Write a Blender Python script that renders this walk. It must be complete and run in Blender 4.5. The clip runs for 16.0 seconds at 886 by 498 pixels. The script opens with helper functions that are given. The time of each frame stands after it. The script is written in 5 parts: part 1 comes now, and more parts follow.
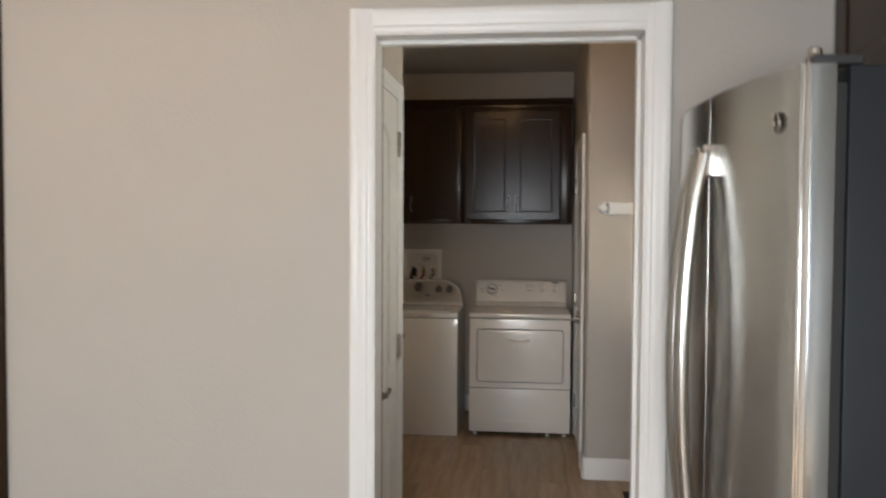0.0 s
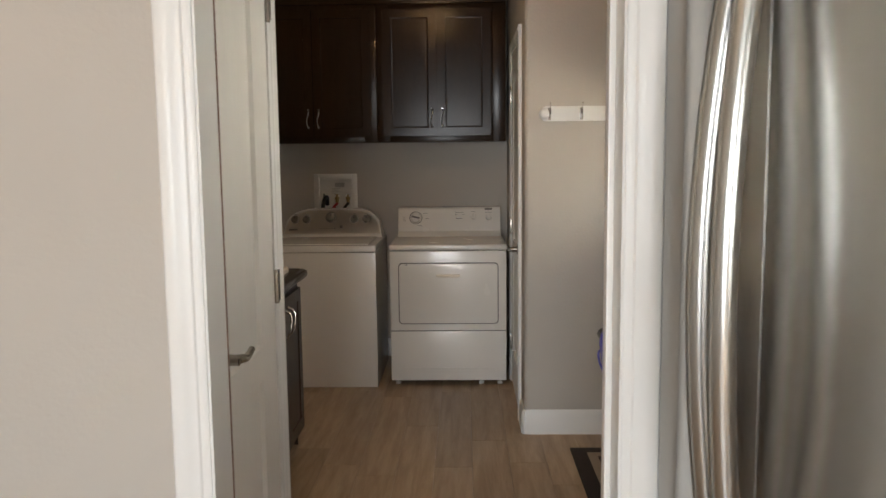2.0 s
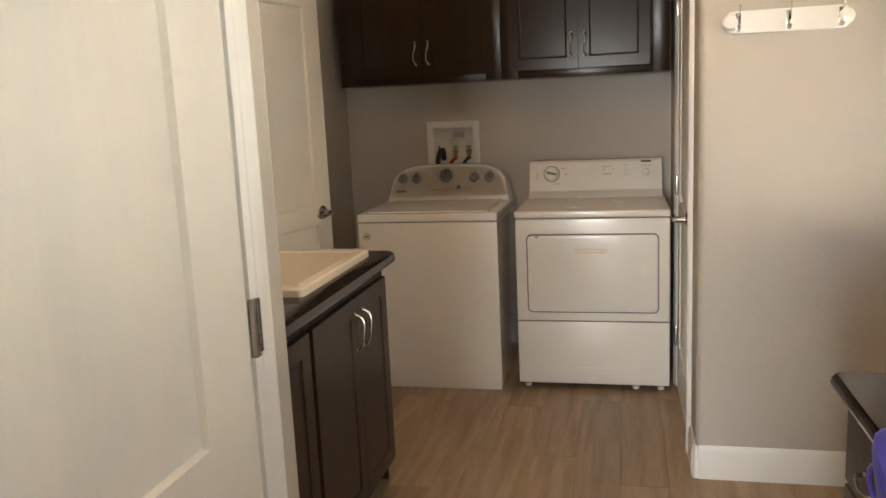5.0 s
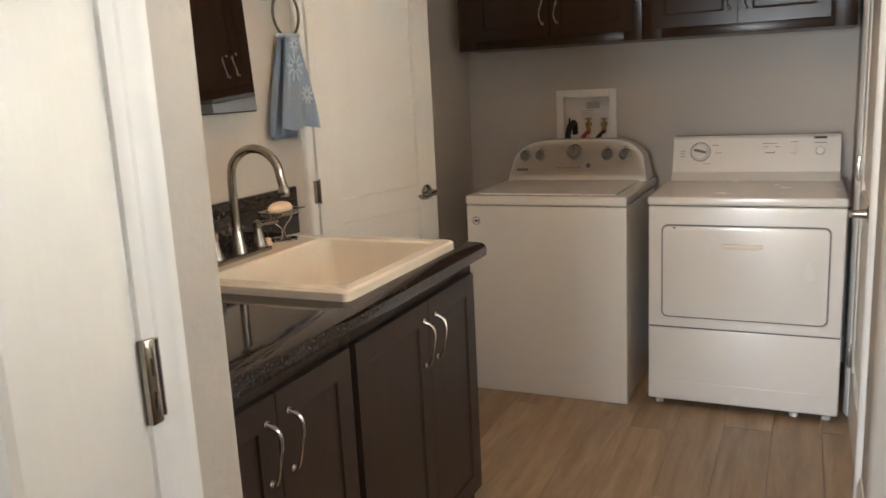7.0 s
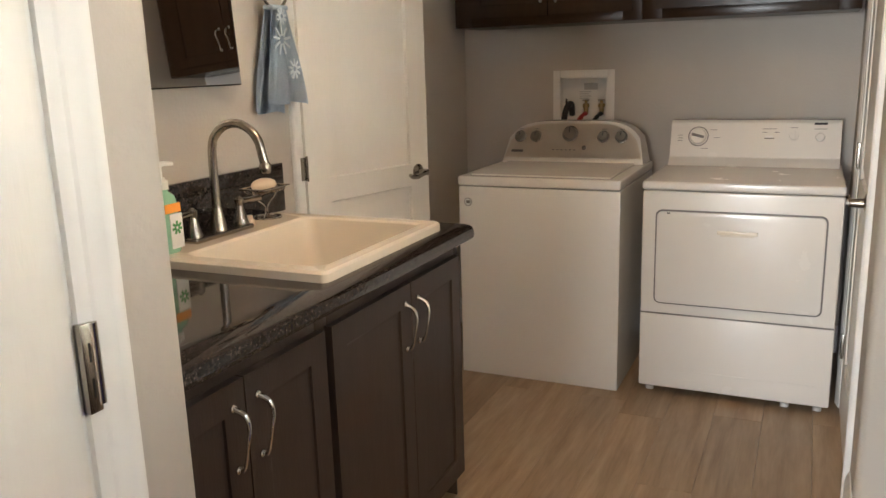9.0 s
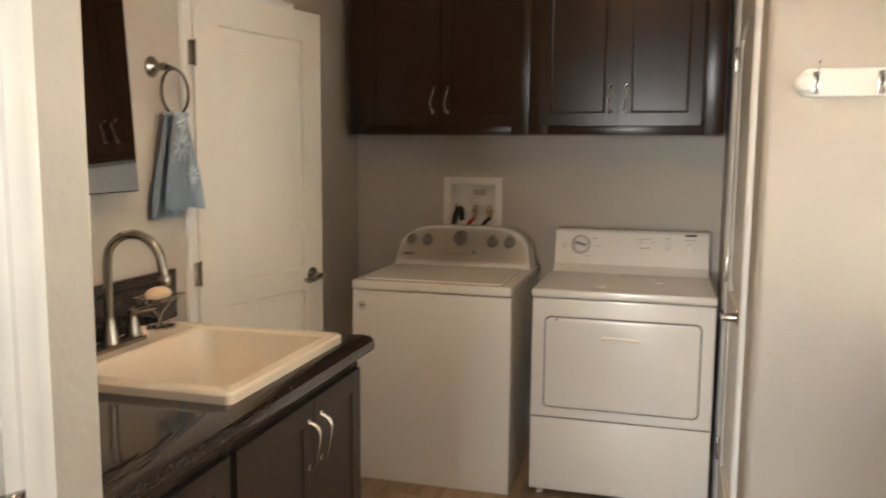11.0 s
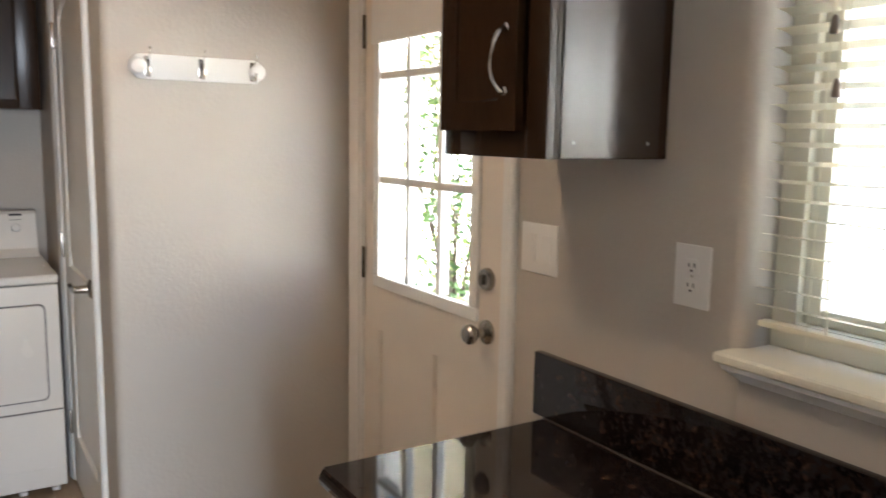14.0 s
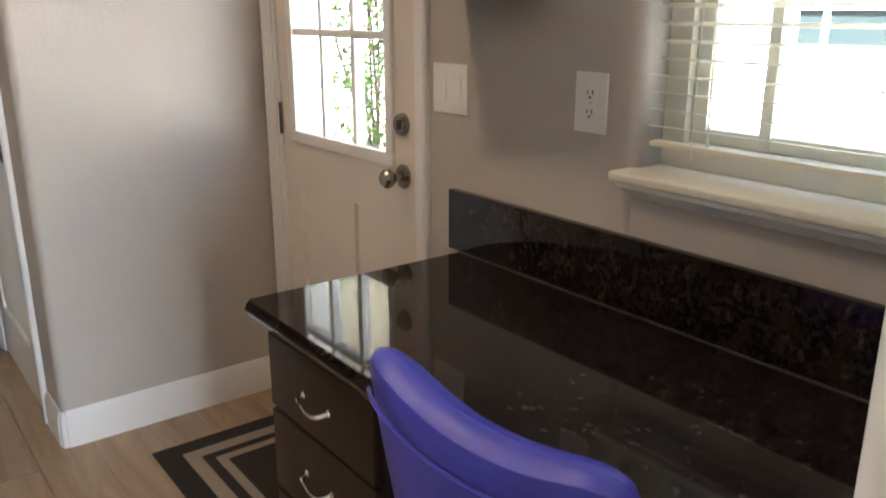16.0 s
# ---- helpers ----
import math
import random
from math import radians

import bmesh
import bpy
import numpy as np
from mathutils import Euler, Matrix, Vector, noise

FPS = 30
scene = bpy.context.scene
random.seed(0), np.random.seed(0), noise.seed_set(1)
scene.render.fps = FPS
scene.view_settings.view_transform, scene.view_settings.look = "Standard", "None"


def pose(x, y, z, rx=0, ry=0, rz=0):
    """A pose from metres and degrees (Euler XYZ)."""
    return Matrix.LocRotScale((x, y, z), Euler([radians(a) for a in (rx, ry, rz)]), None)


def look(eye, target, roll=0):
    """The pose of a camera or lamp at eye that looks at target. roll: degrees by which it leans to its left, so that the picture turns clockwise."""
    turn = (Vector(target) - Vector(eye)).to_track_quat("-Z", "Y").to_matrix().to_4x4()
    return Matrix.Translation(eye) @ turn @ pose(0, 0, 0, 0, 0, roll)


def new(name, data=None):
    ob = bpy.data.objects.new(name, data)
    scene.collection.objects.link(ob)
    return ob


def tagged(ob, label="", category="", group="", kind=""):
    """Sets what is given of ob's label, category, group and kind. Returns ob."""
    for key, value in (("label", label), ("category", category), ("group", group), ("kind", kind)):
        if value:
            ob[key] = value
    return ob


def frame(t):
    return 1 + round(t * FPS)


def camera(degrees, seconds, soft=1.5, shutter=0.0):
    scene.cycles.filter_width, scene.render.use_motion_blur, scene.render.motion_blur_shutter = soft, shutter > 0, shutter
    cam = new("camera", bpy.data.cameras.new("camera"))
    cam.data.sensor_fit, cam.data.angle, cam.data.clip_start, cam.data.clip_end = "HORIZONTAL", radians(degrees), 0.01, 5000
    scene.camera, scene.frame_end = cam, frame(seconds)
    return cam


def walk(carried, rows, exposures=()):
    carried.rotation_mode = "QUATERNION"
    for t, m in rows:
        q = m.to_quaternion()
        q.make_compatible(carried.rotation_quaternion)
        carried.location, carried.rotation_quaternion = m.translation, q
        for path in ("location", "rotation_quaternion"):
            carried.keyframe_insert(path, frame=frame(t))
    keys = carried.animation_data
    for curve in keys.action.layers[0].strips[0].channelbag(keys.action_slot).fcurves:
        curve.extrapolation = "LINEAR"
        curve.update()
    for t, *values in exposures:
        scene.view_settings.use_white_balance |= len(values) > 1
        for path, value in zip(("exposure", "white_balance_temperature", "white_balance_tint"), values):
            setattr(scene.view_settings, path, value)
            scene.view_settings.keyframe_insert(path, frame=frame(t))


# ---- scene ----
EXPO = [(0.0, 3.05, 6150, 10), (0.5, 3.1, 6350, 10), (2.5, 3.2, 6350, 10), (4.0, 3.65, 7100, 10), (6.5, 4.02, 6200, 10), (8.0, 4.25, 6150, 10), (10.5, 4.1, 6700, 10), (11.5, 4.04, 6650, 10), (12.5, 4.01, 6350, 10), (13.5, 3.95, 5850, 10), (16.0, 3.95, 5700, 10)]
cam = camera(57.8, 16.0, soft=1.5, shutter=0.5)
PATH = [
    (0, (0.499, 0.395, 1.596), (0.279, 2.381, 1.522), 0.3),
    (0.5, (0.483, 0.492, 1.502), (0.41, 2.486, 1.373), -0.3),
    (1, (0.525, 0.741, 1.493), (0.479, 2.735, 1.353), 0.6),
    (1.5, (0.543, 0.986, 1.467), (0.441, 2.97, 1.236), 0.6),
    (2, (0.523, 1.245, 1.458), (0.469, 3.232, 1.23), -0.6),
    (2.5, (0.559, 1.516, 1.45), (0.434, 3.494, 1.179), -0.0),
    (3, (0.592, 1.749, 1.451), (0.337, 3.707, 1.13), 0.2),
    (3.5, (0.58, 1.967, 1.443), (0.367, 3.94, 1.192), -0.4),
    (4, (0.568, 2.116, 1.438), (0.246, 4.068, 1.144), -1.5),
    (6.5, (0.607, 2.783, 1.41), (-0.024, 4.64, 1.017), -2.3),
    (7, (0.636, 2.921, 1.395), (-0.182, 4.703, 0.999), -2.9),
    (7.5, (0.664, 2.982, 1.399), (-0.189, 4.75, 1.016), -3.1),
    (8, (0.664, 3.007, 1.393), (-0.201, 4.761, 0.975), -3.0),
    (8.2, (0.664, 3.01, 1.385), (-0.196, 4.761, 0.945), -2.9),
    (10.3, (0.6195, 2.953, 1.422), (-0.089, 4.7845, 1.0435), -0.55),
    (10.5, (0.6165, 2.955, 1.4375), (-0.069, 4.805, 1.108), -0.35),
    (11, (0.588, 2.947, 1.4755), (0.049, 4.858, 1.235), 0.45),
    (11.5, (0.4895, 2.9355, 1.5065), (0.232, 4.911, 1.3285), 0.95),
    (12, (0.4145, 2.928, 1.5055), (0.4905, 4.9175, 1.321), 0.95),
    (12.5, (0.378, 2.912, 1.484), (0.737, 4.87, 1.289), 1.3),
    (13, (0.387, 2.88, 1.477), (1.002, 4.77, 1.254), 1.5),
    (13.5, (0.392, 2.826, 1.475), (1.259, 4.611, 1.228), 1.3),
    (14, (0.406, 2.798, 1.479), (1.462, 4.473, 1.199), 1.0),
    (14.5, (0.407, 2.774, 1.46), (1.57, 4.367, 1.129), 0.6),
    (15, (0.408, 2.758, 1.442), (1.623, 4.295, 1.038), -0.2),
    (15.5, (0.408, 2.736, 1.426), (1.614, 4.254, 0.937), -0.4),
    (16, (0.385, 2.703, 1.4), (1.549, 4.226, 0.829), 0.0),
]
walk(cam, [(t, look(eye, target, roll)) for t, eye, target, roll in PATH], exposures=EXPO)

# ---- world, sun, lights ----
world = bpy.data.worlds.new("sky_world")
world.use_nodes = True
scene.world = world
wn = world.node_tree.nodes
sky = wn.new("ShaderNodeTexSky")
sky.sky_type, sky.sun_disc = "NISHITA", False
sky.sun_elevation, sky.sun_rotation = radians(44), radians(242)
world.node_tree.links.new(sky.outputs[0], wn["Background"].inputs[0])
sky.dust_density, sky.ozone_density = 4.0, 0.6
wn["Background"].inputs[1].default_value = 0.15


def lamp(name, kind, m, energy, color=(1, 1, 1), **settings):
    data = bpy.data.lights.new(name, kind)
    data.energy, data.color = energy, color
    for key, value in settings.items():
        if key == "size":
            data.size = value
        elif key == "size_y":
            data.shape, data.size_y = "RECTANGLE", value
        elif key == "angle":
            data.angle = value
        elif key == "radius":
            data.shadow_soft_size = value
        elif key == "spread":
            data.spot_size = value
    ob = new(name, data)
    ob.matrix_world = m
    return ob


# the sun stands behind the house, so that it lights the neighbour's wall
lamp("sun", "SUN", look((-4.2, -2.2, 4.6), (0, 0, 0)), 5.0, (1.0, 0.96, 0.89), angle=radians(0.5))
# added fill lamp for sky light, in an assumed window behind the walk's start
lamp("kitchen_fill_light", "AREA", look((-0.06, -2.38, 1.42), (-0.06, 0, 1.32)), 14.3, (0.93, 0.97, 1.0), size=1.3, size_y=1.25)
# unseen recessed can, added to warm the top of the kitchen wall
lamp("kitchen_warm_fill", "SPOT", look((-0.7, 1.3, 2.72), (-0.7, 1.31, 0)), 0.7, (1.0, 0.62, 0.32), radius=0.05, spread=radians(150))

# sky light in the upper part of the desk window
lamp("desk_window_light", "AREA", look((1.632, 3.345, 1.965), (0.632, 3.345, 1.90)), 0.4, (0.94, 0.97, 1.0), size=0.70, size_y=0.30)
# recessed can in the middle of the laundry ceiling
lamp("laundry_can_light", "SPOT", look((0.26, 4.51, 2.755), (0.26, 4.511, 0)), 2.7, (1.0, 0.78, 0.55), radius=0.17, spread=radians(112))

# ---- materials ----


def material(name, color, rough=0.5, metal=0.0, vary=0.06, scale=6.0, grain=0.0, grain_scale=90.0, bump=0.0, bump_scale=120.0,
             coat=0.0, trans=0.0, ior=1.45, stretch=(1, 1, 1), spread=0.0, emit=0.0, spec=0.5):
    m = bpy.data.materials.new(name)
    m.use_nodes = True
    nt = m.node_tree
    b = nt.nodes["Principled BSDF"]
    b.inputs["Roughness"].default_value = rough
    b.inputs["Metallic"].default_value = metal
    b.inputs["Specular IOR Level"].default_value = spec
    b.inputs["Coat Weight"].default_value = coat
    b.inputs["Coat Roughness"].default_value = 0.08
    b.inputs["Transmission Weight"].default_value = trans
    b.inputs["IOR"].default_value = ior
    if emit:
        b.inputs["Emission Color"].default_value = (*color, 1)
        b.inputs["Emission Strength"].default_value = emit
    tc = nt.nodes.new("ShaderNodeTexCoord")
    mp = nt.nodes.new("ShaderNodeMapping")
    mp.inputs["Scale"].default_value = stretch
    nt.links.new(tc.outputs["Object"], mp.inputs["Vector"])

    def tex(sc, detail=4):
        n = nt.nodes.new("ShaderNodeTexNoise")
        n.inputs["Scale"].default_value, n.inputs["Detail"].default_value = sc, detail
        nt.links.new(mp.outputs["Vector"], n.inputs["Vector"])
        return n

    def math_node(op, a, bb):
        n = nt.nodes.new("ShaderNodeMath")
        n.operation = op
        for i, v in enumerate((a, bb)):
            if isinstance(v, (int, float)):
                n.inputs[i].default_value = v
            else:
                nt.links.new(v, n.inputs[i])
        return n.outputs[0]

    value = math_node("MULTIPLY_ADD", tex(scale).outputs["Fac"], 2 * vary)
    value.node.inputs[2].default_value = 1 - vary
    if grain:
        g = math_node("MULTIPLY_ADD", tex(grain_scale, 6).outputs["Fac"], 2 * grain)
        g.node.inputs[2].default_value = 1 - grain
        value = math_node("MULTIPLY", value, g)
    if spread:
        oi = nt.nodes.new("ShaderNodeObjectInfo")
        r = math_node("MULTIPLY_ADD", oi.outputs["Random"], 2 * spread)
        r.node.inputs[2].default_value = 1 - spread
        value = math_node("MULTIPLY", value, r)
    mix = nt.nodes.new("ShaderNodeVectorMath")
    mix.operation = "SCALE"
    mix.inputs[0].default_value = color
    nt.links.new(value, mix.inputs["Scale"])
    nt.links.new(mix.outputs[0], b.inputs["Base Color"])
    rr = math_node("MULTIPLY_ADD", tex(scale * 3).outputs["Fac"], 0.3 * rough)
    rr.node.inputs[2].default_value = rough * 0.85
    nt.links.new(rr, b.inputs["Roughness"])
    if bump:
        bp = nt.nodes.new("ShaderNodeBump")
        bp.inputs["Strength"].default_value = bump
        bp.inputs["Distance"].default_value = 0.004
        nt.links.new(tex(bump_scale, 3).outputs["Fac"], bp.inputs["Height"])
        nt.links.new(bp.outputs[0], b.inputs["Normal"])
    return m


def speckled(name, base, flecks, rough=0.08, scale=42.0, spec=0.34):
    """Polished stone: a dark base with mineral flecks of several sizes."""
    m = bpy.data.materials.new(name)
    m.use_nodes = True
    nt = m.node_tree
    b = nt.nodes["Principled BSDF"]
    b.inputs["Roughness"].default_value = rough
    b.inputs["Specular IOR Level"].default_value = spec
    tc = nt.nodes.new("ShaderNodeTexCoord")
    color = None
    for i, (c, sc, lo, hi) in enumerate(flecks):
        n = nt.nodes.new("ShaderNodeTexNoise")
        n.inputs["Scale"].default_value, n.inputs["Detail"].default_value = scale * sc, 5
        n.inputs["Roughness"].default_value = 0.62
        nt.links.new(tc.outputs["Object"], n.inputs["Vector"])
        ramp = nt.nodes.new("ShaderNodeMapRange")
        ramp.inputs["From Min"].default_value, ramp.inputs["From Max"].default_value = lo, hi
        nt.links.new(n.outputs["Fac"], ramp.inputs["Value"])
        mx = nt.nodes.new("ShaderNodeMix")
        mx.data_type = "RGBA"
        nt.links.new(ramp.outputs[0], mx.inputs["Factor"])
        if color is None:
            mx.inputs["A"].default_value = (*base, 1)
        else:
            nt.links.new(color, mx.inputs["A"])
        mx.inputs["B"].default_value = (*c, 1)
        color = mx.outputs["Result"]
    nt.links.new(color, b.inputs["Base Color"])
    return m


def pane_glass(name, gloss=0.07):
    """A thin clear pane: mostly clear, with a faint mirror gloss."""
    m = bpy.data.materials.new(name)
    m.use_nodes = True
    nt = m.node_tree
    nt.nodes.remove(nt.nodes["Principled BSDF"])
    clear, shine, mix = nt.nodes.new("ShaderNodeBsdfTransparent"), nt.nodes.new("ShaderNodeBsdfGlossy"), nt.nodes.new("ShaderNodeMixShader")
    clear.inputs["Color"].default_value = (0.95, 0.97, 0.96, 1)
    shine.inputs["Roughness"].default_value = 0.01
    mix.inputs[0].default_value = gloss
    nt.links.new(clear.outputs[0], mix.inputs[1])
    nt.links.new(shine.outputs[0], mix.inputs[2])
    nt.links.new(mix.outputs[0], nt.nodes["Material Output"].inputs["Surface"])
    return m


def planks_material():
    m = bpy.data.materials.new("oak_vinyl_plank")
    m.use_nodes = True
    nt = m.node_tree
    b = nt.nodes["Principled BSDF"]
    tc, oi = nt.nodes.new("ShaderNodeTexCoord"), nt.nodes.new("ShaderNodeObjectInfo")
    off = nt.nodes.new("ShaderNodeVectorMath")
    off.operation = "MULTIPLY_ADD"
    off.inputs[1].default_value = (1, 1, 1)
    comb = nt.nodes.new("ShaderNodeCombineXYZ")
    mul = nt.nodes.new("ShaderNodeMath")
    mul.operation, mul.inputs[1].default_value = "MULTIPLY", 37.0
    nt.links.new(oi.outputs["Random"], mul.inputs[0])
    nt.links.new(mul.outputs[0], comb.inputs[0])
    nt.links.new(mul.outputs[0], comb.inputs[1])
    nt.links.new(tc.outputs["Object"], off.inputs[0])
    nt.links.new(comb.outputs[0], off.inputs[2])
    mp = nt.nodes.new("ShaderNodeMapping")
    mp.inputs["Scale"].default_value = (14, 1.3, 1)
    nt.links.new(off.outputs[0], mp.inputs["Vector"])
    n1, n2 = nt.nodes.new("ShaderNodeTexNoise"), nt.nodes.new("ShaderNodeTexNoise")
    n1.inputs["Scale"].default_value, n1.inputs["Detail"].default_value, n1.inputs["Distortion"].default_value = 1.6, 6, 0.7
    n2.inputs["Scale"].default_value, n2.inputs["Detail"].default_value = 9, 4
    for n in (n1, n2):
        nt.links.new(mp.outputs[0], n.inputs["Vector"])
    add = nt.nodes.new("ShaderNodeMath")
    add.operation, add.inputs[1].default_value = "MULTIPLY_ADD", 0.35
    nt.links.new(n2.outputs["Fac"], add.inputs[0])
    nt.links.new(n1.outputs["Fac"], add.inputs[2])
    ramp = nt.nodes.new("ShaderNodeValToRGB")
    ramp.color_ramp.elements[0].position, ramp.color_ramp.elements[0].color = 0.42, (0.225, 0.152, 0.09, 1)
    ramp.color_ramp.elements[1].position, ramp.color_ramp.elements[1].color = 0.88, (0.375, 0.275, 0.178, 1)
    nt.links.new(add.outputs[0], ramp.inputs[0])
    tone = nt.nodes.new("ShaderNodeMath")
    tone.operation, tone.inputs[1].default_value, tone.inputs[2].default_value = "MULTIPLY_ADD", 0.24, 0.88
    nt.links.new(oi.outputs["Random"], tone.inputs[0])
    sc = nt.nodes.new("ShaderNodeVectorMath")
    sc.operation = "SCALE"
    nt.links.new(ramp.outputs[0], sc.inputs[0])
    nt.links.new(tone.outputs[0], sc.inputs["Scale"])
    nt.links.new(sc.outputs[0], b.inputs["Base Color"])
    b.inputs["Roughness"].default_value = 0.42
    bp = nt.nodes.new("ShaderNodeBump")
    bp.inputs["Strength"].default_value, bp.inputs["Distance"].default_value = 0.15, 0.002
    nt.links.new(n2.outputs["Fac"], bp.inputs["Height"])
    nt.links.new(bp.outputs[0], b.inputs["Normal"])
    return m


WALL = material("greige_wall_paint", (0.47, 0.435, 0.385), 0.62, vary=0.03, scale=2.5, bump=0.28, bump_scale=75)
CEIL = material("white_ceiling_paint", (0.62, 0.60, 0.56), 0.75, vary=0.03, bump=0.3, bump_scale=60)
TRIM = material("white_trim_paint", (0.76, 0.75, 0.72), 0.35, vary=0.03, bump=0.04, bump_scale=200)
DOORP = material("white_door_paint", (0.74, 0.72, 0.67), 0.38, vary=0.03, scale=3, grain=0.03, grain_scale=40, bump=0.10, bump_scale=60, stretch=(3, 3, 0.35))
STEELDOOR = material("almond_steel_door_paint", (0.72, 0.66, 0.58), 0.4, vary=0.03, bump=0.03)
WOOD = material("espresso_stained_wood", (0.030, 0.016, 0.008), 0.22, vary=0.16, scale=5, grain=0.18, grain_scale=60, bump=0.04, bump_scale=80, stretch=(3, 3, 0.4), spec=0.26)
# near-black brown with the shade of cabinet gaps put in; also the mirror backing
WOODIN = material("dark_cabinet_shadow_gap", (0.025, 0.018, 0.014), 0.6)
GREYWOOD = material("grey_brown_stained_wood", (0.047, 0.032, 0.024), 0.40, vary=0.16, scale=5, grain=0.2, grain_scale=60, bump=0.08, bump_scale=80, stretch=(3, 3, 0.4), spec=0.3)
ENAMEL = material("white_enamel", (0.76, 0.74, 0.70), 0.22, vary=0.02, scale=3, coat=0.4)
ENAMEL2 = material("bisque_enamel", (0.75, 0.72, 0.67), 0.26, vary=0.02, scale=3, coat=0.3)
CONSOLE = material("champagne_console_plastic", (0.66, 0.60, 0.52), 0.33, metal=0.05, vary=0.03)
GREYPL = material("grey_plastic", (0.17, 0.16, 0.15), 0.4)
PALEPL = material("pale_grey_plastic", (0.5, 0.49, 0.47), 0.45)
DARKPL = material("dark_plastic", (0.03, 0.03, 0.032), 0.45)
BLACK = material("black_rubber", (0.012, 0.012, 0.013), 0.5)
WHITEPL = material("white_plastic", (0.78, 0.77, 0.74), 0.35, vary=0.02)
NICKEL = material("brushed_nickel", (0.36, 0.33, 0.29), 0.25, metal=1.0, vary=0.06, scale=20)
KNOB = material("grey_beige_knob", (0.17, 0.155, 0.135), 0.35)
ENDPANEL = material("glossy_brown_laminate", (0.036, 0.025, 0.019), 0.24, vary=0.12, scale=4, coat=0.1)
CHROME = material("chrome", (0.62, 0.60, 0.57), 0.14, metal=1.0, vary=0.03)
DOOREDGE = material("steel_door_edge", (0.36, 0.39, 0.41), 0.22, metal=1.0, vary=0.05, stretch=(1, 1, 0.05))
STEEL = material("brushed_stainless_steel", (0.50, 0.49, 0.465), 0.23, metal=1.0, vary=0.05, scale=2, bump=0.02, bump_scale=300, stretch=(1, 1, 0.02))
FRIDGESIDE = material("dark_grey_fridge_side", (0.014, 0.017, 0.021), 0.5, vary=0.06, bump=0.08, bump_scale=220, spec=0.25)
BISQUE = material("bisque_sink_composite", (0.76, 0.69, 0.58), 0.24, vary=0.03, coat=0.3)
TOWEL = material("light_blue_terry", (0.39, 0.475, 0.57), 0.95, vary=0.10, scale=9, grain=0.16, grain_scale=260, bump=0.7, bump_scale=420)
TOWELW = material("pale_towel_flower", (0.52, 0.595, 0.66), 0.95, vary=0.1, bump=0.6, bump_scale=420)
LEATHER = material("violet_blue_leather", (0.07, 0.07, 0.44), 0.34, vary=0.07, scale=8, bump=0.18, bump_scale=260)
SOAPBAR = material("cream_soap", (0.78, 0.62, 0.45), 0.45, vary=0.05)
GREENSOAP = material("green_liquid_soap", (0.42, 0.78, 0.55), 0.06, vary=0.03, trans=0.3)
LABELW = material("white_label", (0.8, 0.82, 0.8), 0.4)
LABELO = material("orange_label", (0.85, 0.33, 0.04), 0.4)
LABELG = material("leaf_green_label", (0.08, 0.33, 0.10), 0.4)
RED = material("red_rubber_hose", (0.35, 0.02, 0.02), 0.45)
BRASS = material("brass_valve", (0.40, 0.29, 0.14), 0.4, metal=1.0)
RUGDARK = material("dark_brown_rug_pile", (0.028, 0.022, 0.02), 0.95, vary=0.15, scale=30, bump=0.6, bump_scale=500)
RUGTAN = material("tan_rug_band", (0.30, 0.25, 0.20), 0.95, vary=0.12, scale=30, bump=0.6, bump_scale=500)
BLIND = material("cream_blind_slat", (0.78, 0.73, 0.58), 0.45, vary=0.03)
TASSEL = material("taupe_plastic", (0.20, 0.16, 0.13), 0.5)
VINYL = material("almond_vinyl_window", (0.76, 0.72, 0.60), 0.4, vary=0.03)
STUCCO = material("cream_stucco", (0.78, 0.765, 0.73), 0.85, vary=0.06, scale=2, bump=0.5, bump_scale=40)
PORCH = material("warm_cream_boards", (0.82, 0.72, 0.54), 0.7, vary=0.05, scale=3, bump=0.2, bump_scale=30)
ROOFT = material("tan_roof_tile", (0.36, 0.27, 0.20), 0.8, vary=0.2, scale=4)
EARTH = material("pale_gravel_ground", (0.50, 0.45, 0.38), 0.95, vary=0.2, scale=3, bump=0.6, bump_scale=40)
CONCRETE = material("pale_concrete", (0.5, 0.48, 0.45), 0.9, vary=0.08, scale=3, bump=0.3, bump_scale=30)
LEAF = material("green_leaf", (0.09, 0.18, 0.035), 0.5, vary=0.35, scale=5)
LEAFY = material("yellow_green_leaf", (0.19, 0.24, 0.05), 0.5, vary=0.35, scale=5)
BARK = material("bark", (0.12, 0.085, 0.055), 0.9, vary=0.2, bump=0.6, bump_scale=40)
CAULK = material("pale_caulk", (0.06, 0.048, 0.04), 0.6)
JAMBLINE = material("brown_jamb_line", (0.16, 0.085, 0.05), 0.7, vary=0.15)
TEAL = material("teal_window_screen", (0.012, 0.021, 0.021), 0.6, vary=0.08)
LAMPFACE = material("warm_lamp_face", (1.0, 0.66, 0.36), 0.5, emit=2.0)
BULB = material("warm_glowing_bulb", (1.0, 0.55, 0.24), 0.5, vary=0.0, emit=130.0)
GLASS = pane_glass("clear_pane_glass")
MIRROR = material("mirror_silver", (0.9, 0.9, 0.9), 0.02, metal=1.0, vary=0.0)
GRANITE = speckled("dark_brown_granite", (0.007, 0.005, 0.0045), [((0.022, 0.013, 0.0095), 0.9, 0.42, 0.66), ((0.08, 0.049, 0.034), 1.6, 0.57, 0.70), ((0.02, 0.018, 0.019), 3.0, 0.5, 0.6)], 0.05, 24)
LAMINATE = speckled("dark_speckled_laminate", (0.018, 0.014, 0.013), [((0.055, 0.045, 0.039), 3.4, 0.5, 0.63), ((0.22, 0.18, 0.15), 5.5, 0.58, 0.72)], 0.05, 30, 0.5)
